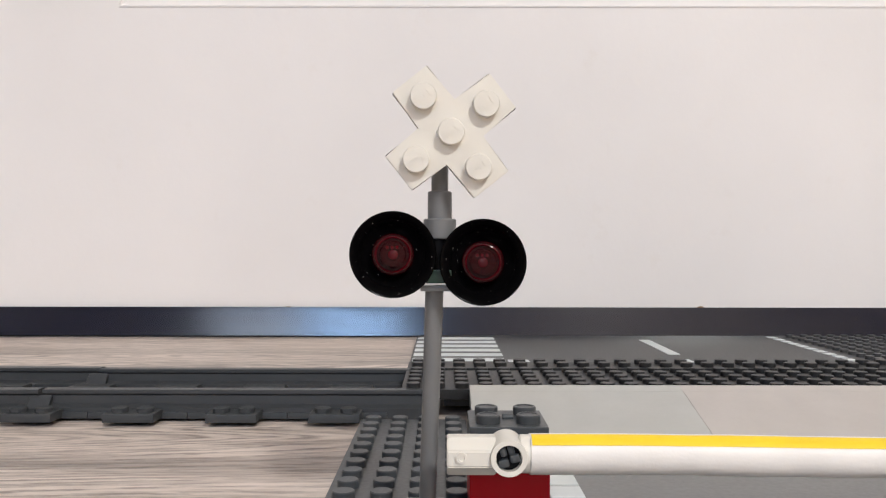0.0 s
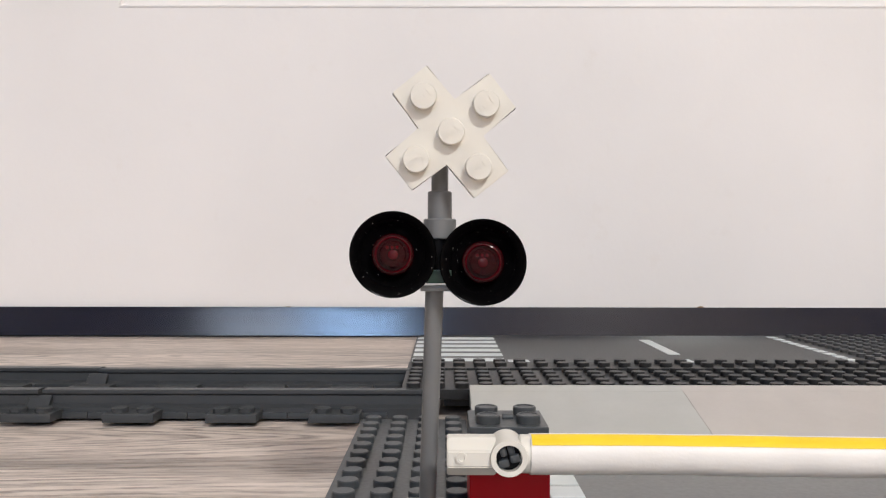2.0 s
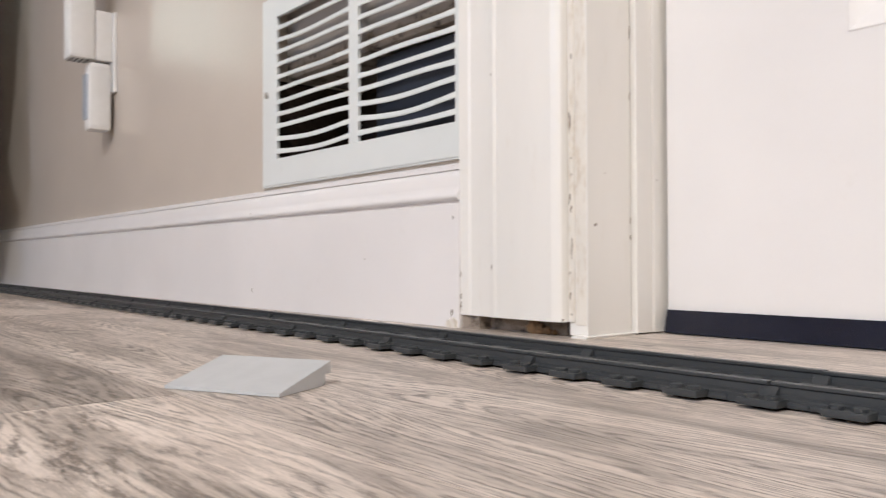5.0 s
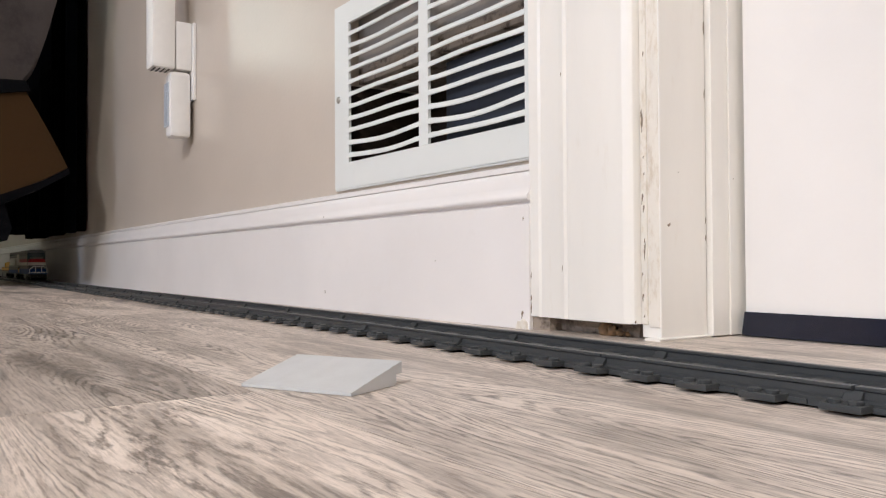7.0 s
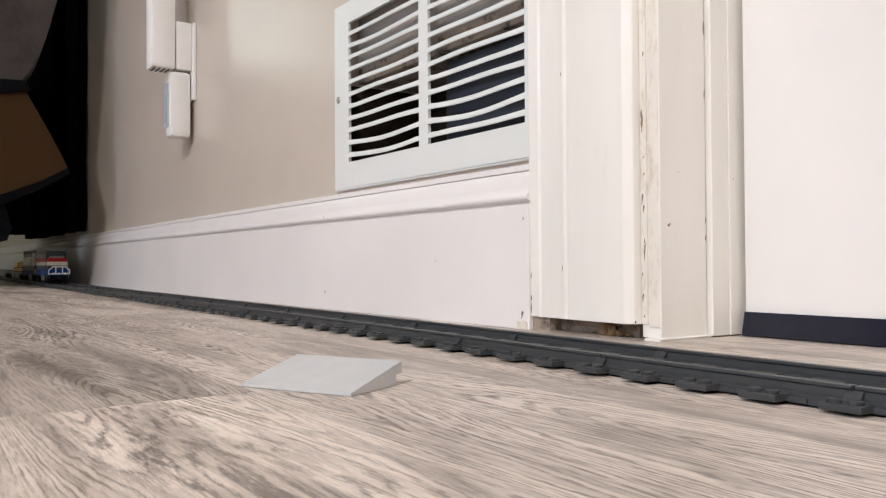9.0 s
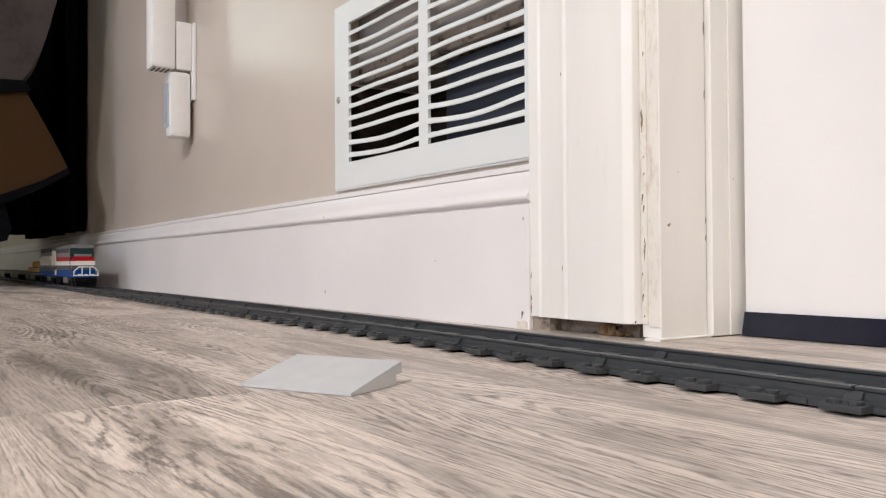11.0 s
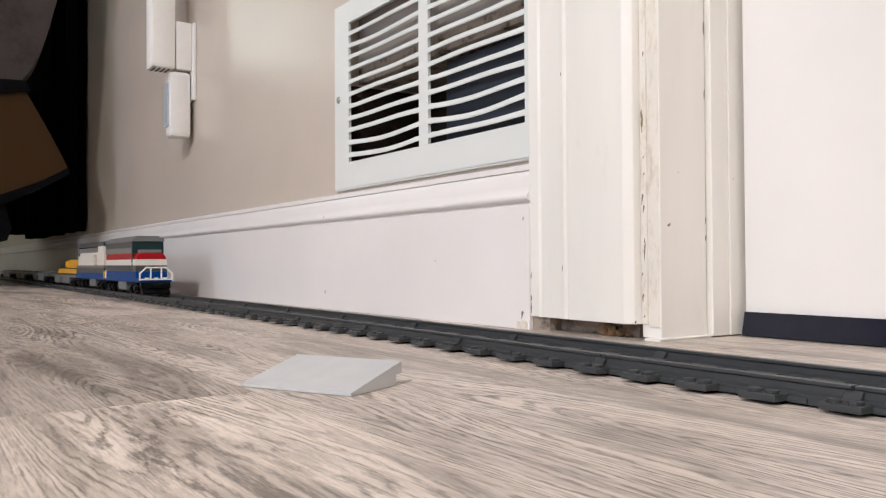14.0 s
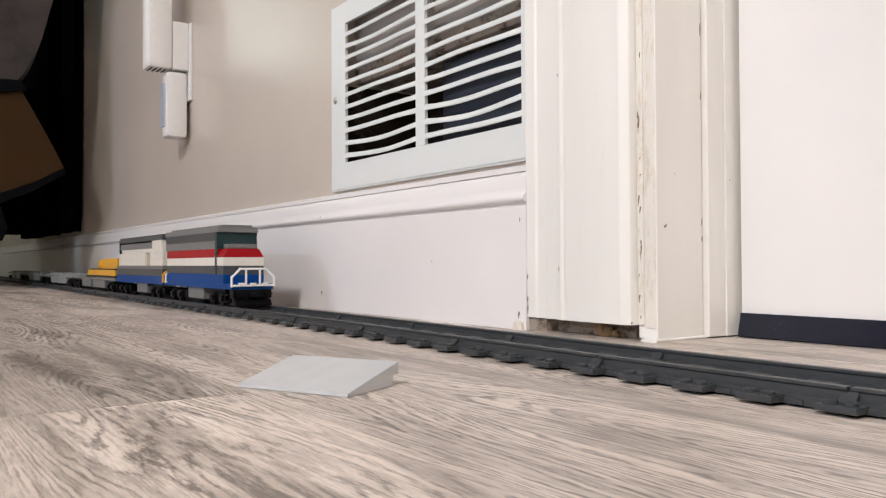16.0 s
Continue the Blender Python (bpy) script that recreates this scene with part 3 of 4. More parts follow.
def rail_mesh():
    bm = B()
    half = [(0.0038, 0.0008), (0.0038, 0.0042), (0.0030, 0.0047), (0.0016, 0.0052), (0.0014, 0.0078), (0.0021, 0.0084), (0.0021, 0.0093), (0.0018, 0.0096)]
    extrude(bm, half + [(-a, z) for a, z in half[::-1]], "x", 0.0002, 0.1278)
    return mesh_of("rail", bm, RAILGREY, 30)


def tie_mesh():
    bm = B()
    for s in (-1, 1):
        vs = box(bm, -0.008, 0.008, 0.0155 if s > 0 else -0.032, 0.032 if s > 0 else -0.0155, 0.0014, 0.0040, 0.0003)
    box(bm, -0.0055, 0.0055, -0.0155, 0.0155, 0.0004, 0.0030, 0.0003)
    for s in (-1, 1):
        box(bm, -0.0075, 0.0075, s * 0.0125 - 0.0030, s * 0.0125 + 0.0030, 0.0030, 0.0046, 0.0003)
        studs_of(bm, (-0.004, 0.004), (s * 0.028,), 0.0040, 0.0014, 12, 0.0026)
        box(bm, -0.0159, 0.0159, s * 0.020 - 0.0046, s * 0.020 + 0.0046, 0.0010, 0.0030, 0.0003)
    return mesh_of("sleeper", bm, RAILGREY, 30)


def clip_mesh():
    bm = B()
    extrude(bm, [(-0.0056, 0.0036), (-0.0020, 0.0036), (-0.0014, 0.0078), (-0.0022, 0.0081), (-0.0030, 0.0066), (-0.0048, 0.0046)], "x", -0.0036, 0.0036)
    bmesh.ops.bevel(bm, geom=list(bm.edges), offset=0.0003, segments=2, affect="EDGES")
    return mesh_of("clip", bm, RAILGREY, 30)


RAIL_ME, TIE_ME, CLIP_ME = rail_mesh(), tie_mesh(), clip_mesh()
x = -0.1299 + 0.128
first = None
while x > -5.9:
    xs = x - 0.128
    m = pose(xs, line_y(xs), 0, 0, 0, math.degrees(math.atan2(line_y(x) - line_y(xs), 0.128))) @ Matrix.Diagonal((1, 1.06, 1.02, 1))
    if first is None:
        first = thing("track_section", "dark grey plastic toy train track section", "toy track", m, "track sections")
        for s in (-1, 1):
            part("rail", RAIL_ME, None, first).location = (0, s * 0.020, 0)
        for k in range(4):
            part("sleeper", TIE_ME, None, first).location = (0.032 * k, 0, 0)
        for s in (-1, 1):
            part("clip", CLIP_ME, None, first).location = (0, s * 0.020, 0)
    else:
        copy_thing(first, m)
    x = xs

# ---- level crossing ----
P = 0.0032


def stud_plate(name, x0, nx, y0, ny, z0, h, material, label, skip=None):
    t = thing(name, label, "toy plate", pose(x0, y0, z0))
    bm = B()
    box(bm, 0, nx * STUD, 0, ny * STUD, 0, h, 0.0002)
    part("plate", bm, material, t)
    xs = [(i + 0.5) * STUD for i in range(nx)]
    bm0 = B()
    lathe(bm0, [(0.0024, 0), (0.0024, 0.0015), (0.0022, 0.0017), (0, 0.0017)], (0, 0, 0), "z", 20)
    me = mesh_of("stud", bm0, material, 21)
    for j in range(ny):
        for i in range(nx):
            if skip and skip(i, j):
                continue
            part("stud", me, None, t).location = (xs[i], (j + 0.5) * STUD, h)
    return t


stud_plate("base_plate", -0.0252, 4, 0.1160, 16, 0, P, DARKGREY, "dark grey studded base plate at the track side")
tile = thing("road_tile", "smooth grey road tile beside the gate", "toy tile", pose(0, 0, 0))
boxpart("tile", (0.0070, 0.26, 0.1160, 0.2140, 0, 0.0028), MIDGREY, tile)
for x, y in ((0.0228, 0.1780), (0.0228, 0.1690)):
    boxpart("marking", (x, x + 0.0075, y, y + 0.0078, 0.0026, 0.0032), ROADWHITE, tile, "white road marking")


def ramp_piece(m, label, material, width=0.064, depth=0.0400, lift=0.0):
    t = thing("ramp", label, "toy ramp", m, "ramps")
    bm = B()
    # wedge with a thin front edge, and an undercut rear lip
    h = 0.0016 + (0.0092 + lift) * (depth - 0.0045) / depth
    extrude(bm, [(0, 0.0002), (0, 0.0016), (depth - 0.0045, h), (depth - 0.0045, 0.0016), (depth - 0.006, 0.0002)], "x", 0, width)
    bmesh.ops.bevel(bm, geom=list(bm.edges), offset=0.00012, segments=2, affect="EDGES")
    lip = B()
    extrude(lip, [(depth - 0.00458, 0.0052), (depth - 0.00458, h - 0.00002), (depth, 0.0108 + lift), (depth, 0.0052)], "x", 0.0, width)
    part("rear_lip", lip, material, t)
    part("wedge", bm, material, t)
    return t


RAMPTOP = plastic("light_grey_ramp_plastic", (0.43, 0.43, 0.405), 0.38)
ramp_piece(pose(0.0083, 0.2150, 0.0), "light grey smooth plastic ramp up to the rails", RAMPTOP, 0.06705, lift=0.0010)
ramp_piece(pose(0.07538, 0.2150, 0.0), "warm light grey plastic ramp up to the rails", plastic("warm_light_grey_plastic", (0.47, 0.435, 0.405), 0.38), 0.06705, lift=0.0010)
ramp_piece(pose(0.14246, 0.2150, 0.0), "light grey smooth plastic ramp up to the rails", RAMPTOP, 0.06705, lift=0.0010)
# the loose ramp on the floor
ra = math.degrees(math.atan2(0.123 - 0.0956, -0.2717 + 0.3269))
ramp_piece(pose(-0.3269, 0.0956, 0.0, 0, 0, ra), "light grey plastic ramp lying loose on the floor", LIGHTGREY, 0.0616)

stud_plate("crossing_plate", -0.0140, 27, 0.2585, 5, 0.0064, P, CROSSGREY, "dark studded crossing plate between the rails")
stud_plate("crossing_plate", -0.0140, 27, 0.3040, 2, 0.0064, P, CROSSGREY, "dark studded crossing plate behind the rails")
boxpart("support", (0.0, 0.21, 0.262, 0.296, 0.0036, 0.0064), CROSSGREY, bpy.data.objects["crossing_plate"]).matrix_parent_inverse = pose(-0.0140, 0.2585, 0.0064).inverted()
boxpart("support", (0.0, 0.19, 0.306, 0.318, 0.0, 0.0064), CROSSGREY, bpy.data.objects["crossing_plate.001"]).matrix_parent_inverse = pose(-0.0140, 0.3040, 0.0064).inverted()

# road plate on the far side, with its markings and a studded verge
road = thing("road_plate", "dark grey road base plate with white markings", "toy road plate", pose(0, 0, 0))
boxpart("plate", (-0.0158, 0.33, 0.3270, 0.4780, 0, 0.0022), ROADGREY, road)
for k in range(6):
    boxpart("crossing_stripe", (-0.0150, 0.0290, 0.372 + 0.017 * k, 0.381 + 0.017 * k, 0.0020, 0.0025), ROADWHITE, road, "white crossing stripe")
for e in ((0.030, 0.040, 0.362, 0.376), (0.1105, 0.1165, 0.352, 0.378), (0.1115, 0.1175, 0.395, 0.455)):
    boxpart("lane_marking", (*e, 0.0020, 0.0025), ROADWHITE, road, "white lane marking")
for k in range(14):
    boxpart("verge_line", (0.1905, 0.1955, 0.335 + 0.010 * k, 0.3412 + 0.010 * k, 0.0020, 0.0025), ROADWHITE, road, "white dotted verge line")
bm = B()
studs_of(bm, [0.204 + STUD * i for i in range(15)], [0.333 + STUD * j for j in range(18)], 0.0022, 0.0017, 8)
tagged(part("verge_studs", bm, ROADGREY, road), kind="stuff")

# ---- gate ----
gate = thing("crossing_gate", "white toy barrier arm with a yellow stripe on a brick pedestal", "barrier", pose(0.0050, 0.1530, P))
boxpart("red_brick", (0, 0.0155, 0, 0.0158, 0, 0.0096), RED, gate, "red plastic brick", 0.0002)
ped = boxpart("grey_brick", (0, 0.0153, 0, 0.0158, 0.0097, 0.0185), DARKGREY, gate, "dark grey plastic brick with four studs", 0.0002)
for i in (0, 1):
    for j in (0, 1):
        bm = B()
        lathe(bm, [(0.0024, 0), (0.0024, 0.0015), (0.0022, 0.0017), (0.0019, 0.0017), (0.0017, 0.0015), (0, 0.0015)], (0.0038 + 0.0079 * i, 0.0040 + 0.0079 * j, 0.0185), "z", 24)
        part("stud", bm, DARKGREY, ped)
bm = B()
rod(bm, (0.0068, 0.0080, 0.0187), 0.0007, 0.0022, "x", 12, 0.0001)
part("bridge", bm, DARKGREY, ped)
hx, hy, hz = 0.01155 - 0.0050, 0.1400 - 0.1530, 0.0191 - P
bm = B()
lathe(bm, [(0.00235, 0.0), (0.00325, 0.0), (0.0033, 0.0003), (0.0033, 0.0086), (0.00235, 0.0086), (0.00235, 0.0)], (hx, hy, hz), "y", 32)
hub = part("hub", bm, WHITE, gate, "aged white plastic pin joint")
bm = B()
oct_ = [(0.0036 * math.cos(radians(22.5 + 45 * k)) * 1.03, 0.0036 * math.sin(radians(22.5 + 45 * k)) * 1.03) for k in range(8)]
extrude(bm, [(hy + 0.0042 + a, hz - 0.0003 + b) for a, b in oct_], "x", hx - 0.0110, hx - 0.0022)
bmesh.ops.bevel(bm, geom=list(bm.edges), offset=0.0002, segments=2, affect="EDGES")
sock = part("axle_socket", bm, WHITE, gate, "aged white plastic axle socket")
bm = B()
lathe(bm, [(0.0010, 0.0003), (0.0010, -0.00025), (0.0006, -0.00025), (0.0005, 0.0), (0, 0)], (hx - 0.0084, hy + 0.00065, hz), "y", 16)
part("mould_mark", bm, WHITE, sock)
bm = B()
rod(bm, (hx + 0.0020, hy + 0.0043, hz - 0.0002), 0.00345, 0.0030, "x", 28, 0.0003)
part("neck", bm, WHITE, gate)
bm = B()
lathe(bm, [(0, 0.0012), (0.0021, 0.0012), (0.0022, 0.0010), (0.0022, 0.008), (0, 0.008)], (hx, hy, hz), "y", 20)
pin = part("pin", bm, BLACK, gate, "dark grey axle pin in the joint")
bm = B()
tilt = Matrix.Translation((hx, 0, hz)) @ Matrix.Rotation(radians(-14), 4, "Y") @ Matrix.Translation((-hx, 0, -hz))
for side in (-1, 1):
    a, b = sorted((hx + side * 0.00012, hx + side * 0.0020))
    box(bm, a, b, hy + 0.0002, hy + 0.0014, hz - 0.0013 + 0.0002 * side, hz + 0.0002 + 0.0002 * side, 0.00045, tilt)
    a, b = sorted((hx + side * 0.00012, hx + side * 0.0013))
    box(bm, a, b, hy + 0.0007, hy + 0.0016, hz + 0.0003, hz + 0.0019, 0.0004, tilt)
part("pin_end", bm, DARKGREY, pin)
# the rolled sleeve, with the stripe laid on its upper front
bm = B()
SLR, SLL, sx0 = 0.00365, 0.165, hx + 0.0040
N = 40
ringsA = []
for i in range(24):
    s = i / 23
    xx = sx0 + SLL * s
    yy = hy + 0.0042 + 0.0005 * s
    zz = hz - 0.0002 - 0.0012 * s + 0.00012 * math.sin(13 * s)
    rr = SLR * (1 + 0.012 * math.sin(31 * s) + 0.008 * math.sin(57 * s + 1))
    ringsA.append((xx, yy, zz, rr))
rv = [[bm.verts.new((a, b + r * math.cos(2 * math.pi * k / N), c + r * math.sin(2 * math.pi * k / N))) for k in range(N)] for a, b, c, r in ringsA]
for a, b in zip(rv, rv[1:]):
    for k in range(N):
        bm.faces.new((a[k], a[(k + 1) % N], b[(k + 1) % N], b[k]))
bm.faces.new(rv[0])
bm.faces.new(rv[-1])
arm = part("arm", bm, PAPER, gate, "white rolled sleeve of the barrier arm")
bm = B()
lo, hi = 100, 143
sv = [[bm.verts.new((a + 0.0002, b + (r + 0.00012) * math.cos(radians(lo + (hi - lo) * k / 8)), c + (r + 0.00012) * math.sin(radians(lo + (hi - lo) * k / 8)))) for k in range(9)] for a, b, c, r in ringsA]
for a, b in zip(sv, sv[1:]):
    for k in range(8):
        bm.faces.new((a[k], a[k + 1], b[k + 1], b[k]))
part("stripe", bm, YELLOW, arm, "yellow stripe along the arm")

# ---- crossing signal ----
sig = thing("crossing_signal", "grey toy crossing signal with white crossbuck and two red lamps", "crossing signal", pose(-0.0036, 0.1560, P - 0.0004))
ox, oy, oz = -0.0036, 0.1560, P


def rel(x, y, z):
    return (x - ox, y - oy, z - oz)


foot, head = Vector(rel(-0.0033, 0.1560, P)), Vector(rel(-0.0018, 0.1520, 0.0490))


def strut(name, a, b, r0, r1, material, parent, label="", seg=24):
    a, b = Vector(a), Vector(b)
    d = b - a
    bm = B()
    lathe(bm, [(0, 0), (r0, 0), (r1, d.length - 0.0002), (r1 - 0.0002, d.length), (0, d.length)], a, "z", seg, d.to_track_quat("Z", "Y").to_matrix().to_4x4())
    return part(name, bm, material, parent, label)


strut("post", foot, head, 0.00165, 0.00175, POSTGREY, sig)
bm = B()
box(bm, -0.0039, 0.0039, -0.0039, 0.0039, 0, 0.0032, 0.0002)
part("foot", bm, POSTGREY, sig)
bm = B()
box(bm, -0.0029, 0.0029, -0.003, 0.003, -0.0005, 0.0005, 0.0002)
ob = part("lower_collar", bm, POSTGREY, sig)
ob.location = rel(-0.0015, 0.1518, 0.0490)
bm = B()
rod(bm, (0, 0, 0), 0.0026, 0.0095, "z", 20)
ob = part("lamp_bracket", bm, BLACK, sig, "black lamp bracket")
ob.location = rel(-0.0012, 0.1515, 0.0500)
bm = B()
box(bm, -0.0022, 0.0026, -0.0029, 0.0, 0, 0.0025, 0.0002)
ob = part("green_spacer", bm, GREEN, sig, "dark green plastic spacer")
ob.location = rel(-0.0012, 0.1505, 0.0500)
bm = B()
lathe(bm, [(0, 0), (0.0029, 0), (0.0031, 0.0002), (0.0031, 0.0036), (0.0029, 0.0038), (0.0023, 0.0038), (0.0023, 0.0088), (0.0021, 0.0090), (0.0016, 0.0090), (0.0016, 0.0165), (0, 0.0165)], (0, 0, 0), "z", 28)
ob = part("upper_collar", bm, POSTGREY, sig)
ob.location = rel(-0.0008, 0.1510, 0.0583)
for cx, cz, yaw in ((-0.00935, 0.0554, 4), (0.00715, 0.0540, -3)):
    turn = pose(0, 0, 0, 0, 0, yaw)
    bm = B()
    # a deep dish open to the front
    lathe(bm, [(0.0, 0.0045), (0.0040, 0.0045), (0.0062, 0.0032), (0.0078, 0.0004), (0.0080, 0.0), (0.00785, -0.00015), (0.0075, 0.0), (0.0060, 0.0022), (0.0042, 0.0034), (0.0, 0.0034)], (0, 0, 0), "y", 48, turn)
    lampo = part("lamp_dish", bm, DISH, sig, "black plastic lamp dish")
    lampo.location = rel(cx, 0.1458, cz)
    bm = B()
    lathe(bm, [(0.0, 0.0034), (0.0039, 0.0034), (0.0039, 0.0012), (0.0037, 0.0010), (0.0025, 0.0010), (0.0024, -0.0004), (0.0022, -0.0006), (0.0009, -0.0006), (0.0007, -0.0003), (0.0, -0.0003)], (0, 0, 0), "y", 40, turn)
    part("lens", bm, LENS, lampo, "red clear plastic lens")
    bm = B()
    lathe(bm, [(0.0009, -0.0005), (0.0009, -0.0008), (0.0006, -0.0010), (0.0, -0.0010)], (0, 0, 0), "y", 20, turn)
    for k in range(3):
        box(bm, -0.0013 + 0.0009 * k, -0.0008 + 0.0009 * k, -0.00078, -0.0005, 0.0010, 0.0016, 0.0, turn)
    lathe(bm, [(0.0034, 0.0012), (0.0034, 0.0007), (0.0032, 0.0006), (0.0030, 0.0008), (0.0030, 0.0012)], (0, 0, 0), "y", 32, turn)
    part("lens_stud", bm, LENSTOP, lampo, "glossy red lens stud")
    bm = B()
    rod(bm, (0, 0.0043, 0), 0.0024, 0.0035, "y", 20)
    part("socket", bm, BLACK, lampo)
# crossbuck: two crossed arms of one plate with five studs
cb = Matrix.Translation(rel(0.0012, 0.1434, 0.0775)) @ pose(0, 0, 0, 3.5, 0, 2.5) @ Matrix.Rotation(radians(-38.5), 4, "Y")
bm = B()
W, L = 0.0040, 0.0120
outl = [(W, W), (W, L), (-W, L), (-W, W), (-L, W), (-L, -W), (-W, -W), (-W, -L), (W, -L), (W, -W), (L, -W), (L, W)]
extrude(bm, outl, "y", 0, 0.0032, cb)
bmesh.ops.bevel(bm, geom=list(bm.edges), offset=0.00018, segments=2, affect="EDGES")
plate = part("crossbuck", bm, WHITE, sig, "aged white cross shaped plate with five studs")
random.seed(2)
for a, b in ((0, 0), (1, 0), (-1, 0), (0, 1), (0, -1)):
    bm = B()
    lathe(bm, [(0.0024, 0.0001), (0.0024, -0.0015), (0.00225, -0.0017), (0, -0.0017)], (0, 0, 0), "y", 32, None)
    # raised plain bars where the maker's mark stands
    for i in range(4):
        box(bm, -0.0016 + 0.00085 * i, -0.00112 + 0.00085 * i, -0.00182, -0.0016, -0.0006, 0.0006, 0.0)
    ob = part("stud", bm, WHITE, plate)
    ob.matrix_basis = cb @ Matrix.Translation((a * STUD, 0, b * STUD)) @ Matrix.Rotation(radians(5), 4, "Y")
bm = B()
rod(bm, (0, 0, 0), 0.0017, 0.0060, "y", 20)
ob = part("clip", bm, POSTGREY, sig)
ob.location = rel(0.0003, 0.1462, 0.0745)

# ---- things in the dark corner ----


def curtain(m, width, z0, z1):
    t = thing("dark_curtain", "black cloth curtain hanging at the wall corner", "curtain", m, "black curtains")
    bm = B()
    n = max(20, int(width * 90))
    a = []
    for k in range(9):
        f = k / 8
        a.append([bm.verts.new((0.022 * math.sin(i / n * width * 52) * (1.1 - 0.4 * f) + 0.010 * math.sin(i / n * 17 + f), width * i / n + 0.008 * math.sin(3 * f + i), z0 + (z1 - z0) * f)) for i in range(n + 1)])
    for p, q in zip(a, a[1:]):
        for i in range(n):
            bm.faces.new((p[i], p[i + 1], q[i + 1], q[i]))
    bmesh.ops.solidify(bm, geom=list(bm.faces), thickness=0.003)
    part("cloth", bm, BLACKCLOTH, t, smooth=80)
    bm = B()
    rod(bm, (0, 0, z1 - 0.02), 0.012, width, "y", 12)
    part("rod", bm, BLACK, t)
    bm = B()
    box(bm, -0.012, 0.012, width / 2 - 0.012, width / 2 + 0.012, z1 - 0.03, TOP)
    part("hanger", bm, BLACK, t)


curtain(pose(-2.36, 0.380, 0, 0, 0, 90), 0.86, 0.150, 2.30)
curtain(pose(-2.46, 0.330, 0, 0, 0, 90), 0.70, 0.162, 2.30)
# added cross curtain: keeps the floor lamp's light off the baseboard under the others
curtain(pose(-3.22, -0.20, 0), 0.56, 0.215, 2.30)


def floor_lamp(x, y):
    t = thing("floor_lamp", "floor lamp with a lit white drum shade", "floor lamp", pose(x, y, 0))
    bm = B()
    lathe(bm, [(0, 0), (0.15, 0), (0.15, 0.012), (0.02, 0.025), (0.011, 0.05), (0.011, 1.62), (0, 1.62)], (0, 0, 0), "z", 32)
    part("stem", bm, BLACK, t, "black stem and foot")
    bm = B()
    lathe(bm, [(0.235, 1.26), (0.20, 1.70), (0.197, 1.70), (0.232, 1.26), (0.235, 1.26)], (0, 0, 0), "z", 40)
    part("shade", bm, SHADEGLOW, t, "lit white drum shade")


floor_lamp(-4.5, -0.94)

# hanging bag
bag = thing("hanging_bag", "brown leather and grey canvas bag hanging from a ceiling strap", "bag", pose(-2.0, -0.02, 0))


def slab(name, outline, x0, x1, material, label, bulge=0.010):
    """A soft slab facing along x: outline in y and z, pillowed and creased."""
    bm = B()
    extrude(bm, outline, "x", x0, x1)
    bmesh.ops.triangulate(bm, faces=[f for f in bm.faces if len(f.verts) > 4])
    bmesh.ops.subdivide_edges(bm, edges=list(bm.edges), cuts=4, use_grid_fill=True)
    for v in bm.verts:
        q = noise.noise_vector(v.co * 7.0)
        v.co += Vector((bulge * q.x, 0.35 * bulge * q.y, 0.35 * bulge * q.z))
    return part(name, bm, material, bag, label, 80)


slab("upper_flap", [(0.13, 0.43), (0.205, 0.45), (0.255, 0.52), (0.300, 0.68), (0.340, 0.92), (0.340, 1.25), (0.13, 1.25)], -0.26, 0.0, CANVAS, "dark grey canvas flap", 0.02)
slab("leather_panel", [(0.165, 0.205), (0.265, 0.250), (0.318, 0.282), (0.255, 0.405), (0.225, 0.462), (0.165, 0.462)], -0.12, 0.004, LEATHER, "brown leather panel", 0.006)
slab("edge_binding", [(0.155, 0.180), (0.265, 0.232), (0.322, 0.268), (0.320, 0.281), (0.265, 0.249), (0.155, 0.203)], -0.12, 0.008, BLACKCLOTH, "black binding", 0.004)
slab("lower_pouch", [(0.13, 0.118), (0.195, 0.112), (0.205, 0.140), (0.190, 0.190), (0.170, 0.29), (0.160, 0.43), (0.13, 0.43)], -0.26, -0.002, BLACKCLOTH, "black lower pouch", 0.008)
slab("strap", [(0.155, 0.435), (0.240, 0.452), (0.228, 0.474), (0.155, 0.470)], -0.10, 0.014, BLACKCLOTH, "black strap", 0.004)

bm = B()
box(bm, -0.15, -0.11, 0.225, 0.235, 1.20, TOP)
part("hanging_strap", bm, BLACKCLOTH, bag, "black strap up to the ceiling")

# ---- train ----


def bogie(parent, x):
    bg = boxpart("bogie", (x - 0.030, x + 0.030, -0.018, 0.018, 0.0135, 0.0235), BLACK, parent, "black bogie", 0.001)
    for dx in (-0.016, 0.016):
        for s in (-1, 1):
            bm = B()
            lathe(bm, [(0, -0.001), (0.0072, -0.001), (0.0080, 0.0), (0.0080, 0.0012), (0.0070, 0.0016), (0.0070, 0.0045), (0.003, 0.0050), (0, 0.0050)], (x + dx, s * 0.0175, 0.0168), "y", 20, None if s > 0 else pose(0, 0, 0, 0, 0, 180))
            part("wheel", bm, BLACK, bg)
        boxpart("axle_box", (x + dx - 0.005, x + dx + 0.005, -0.0245, 0.0245, 0.0150, 0.0215), BLACK, bg, "", 0.0006)
    return bg


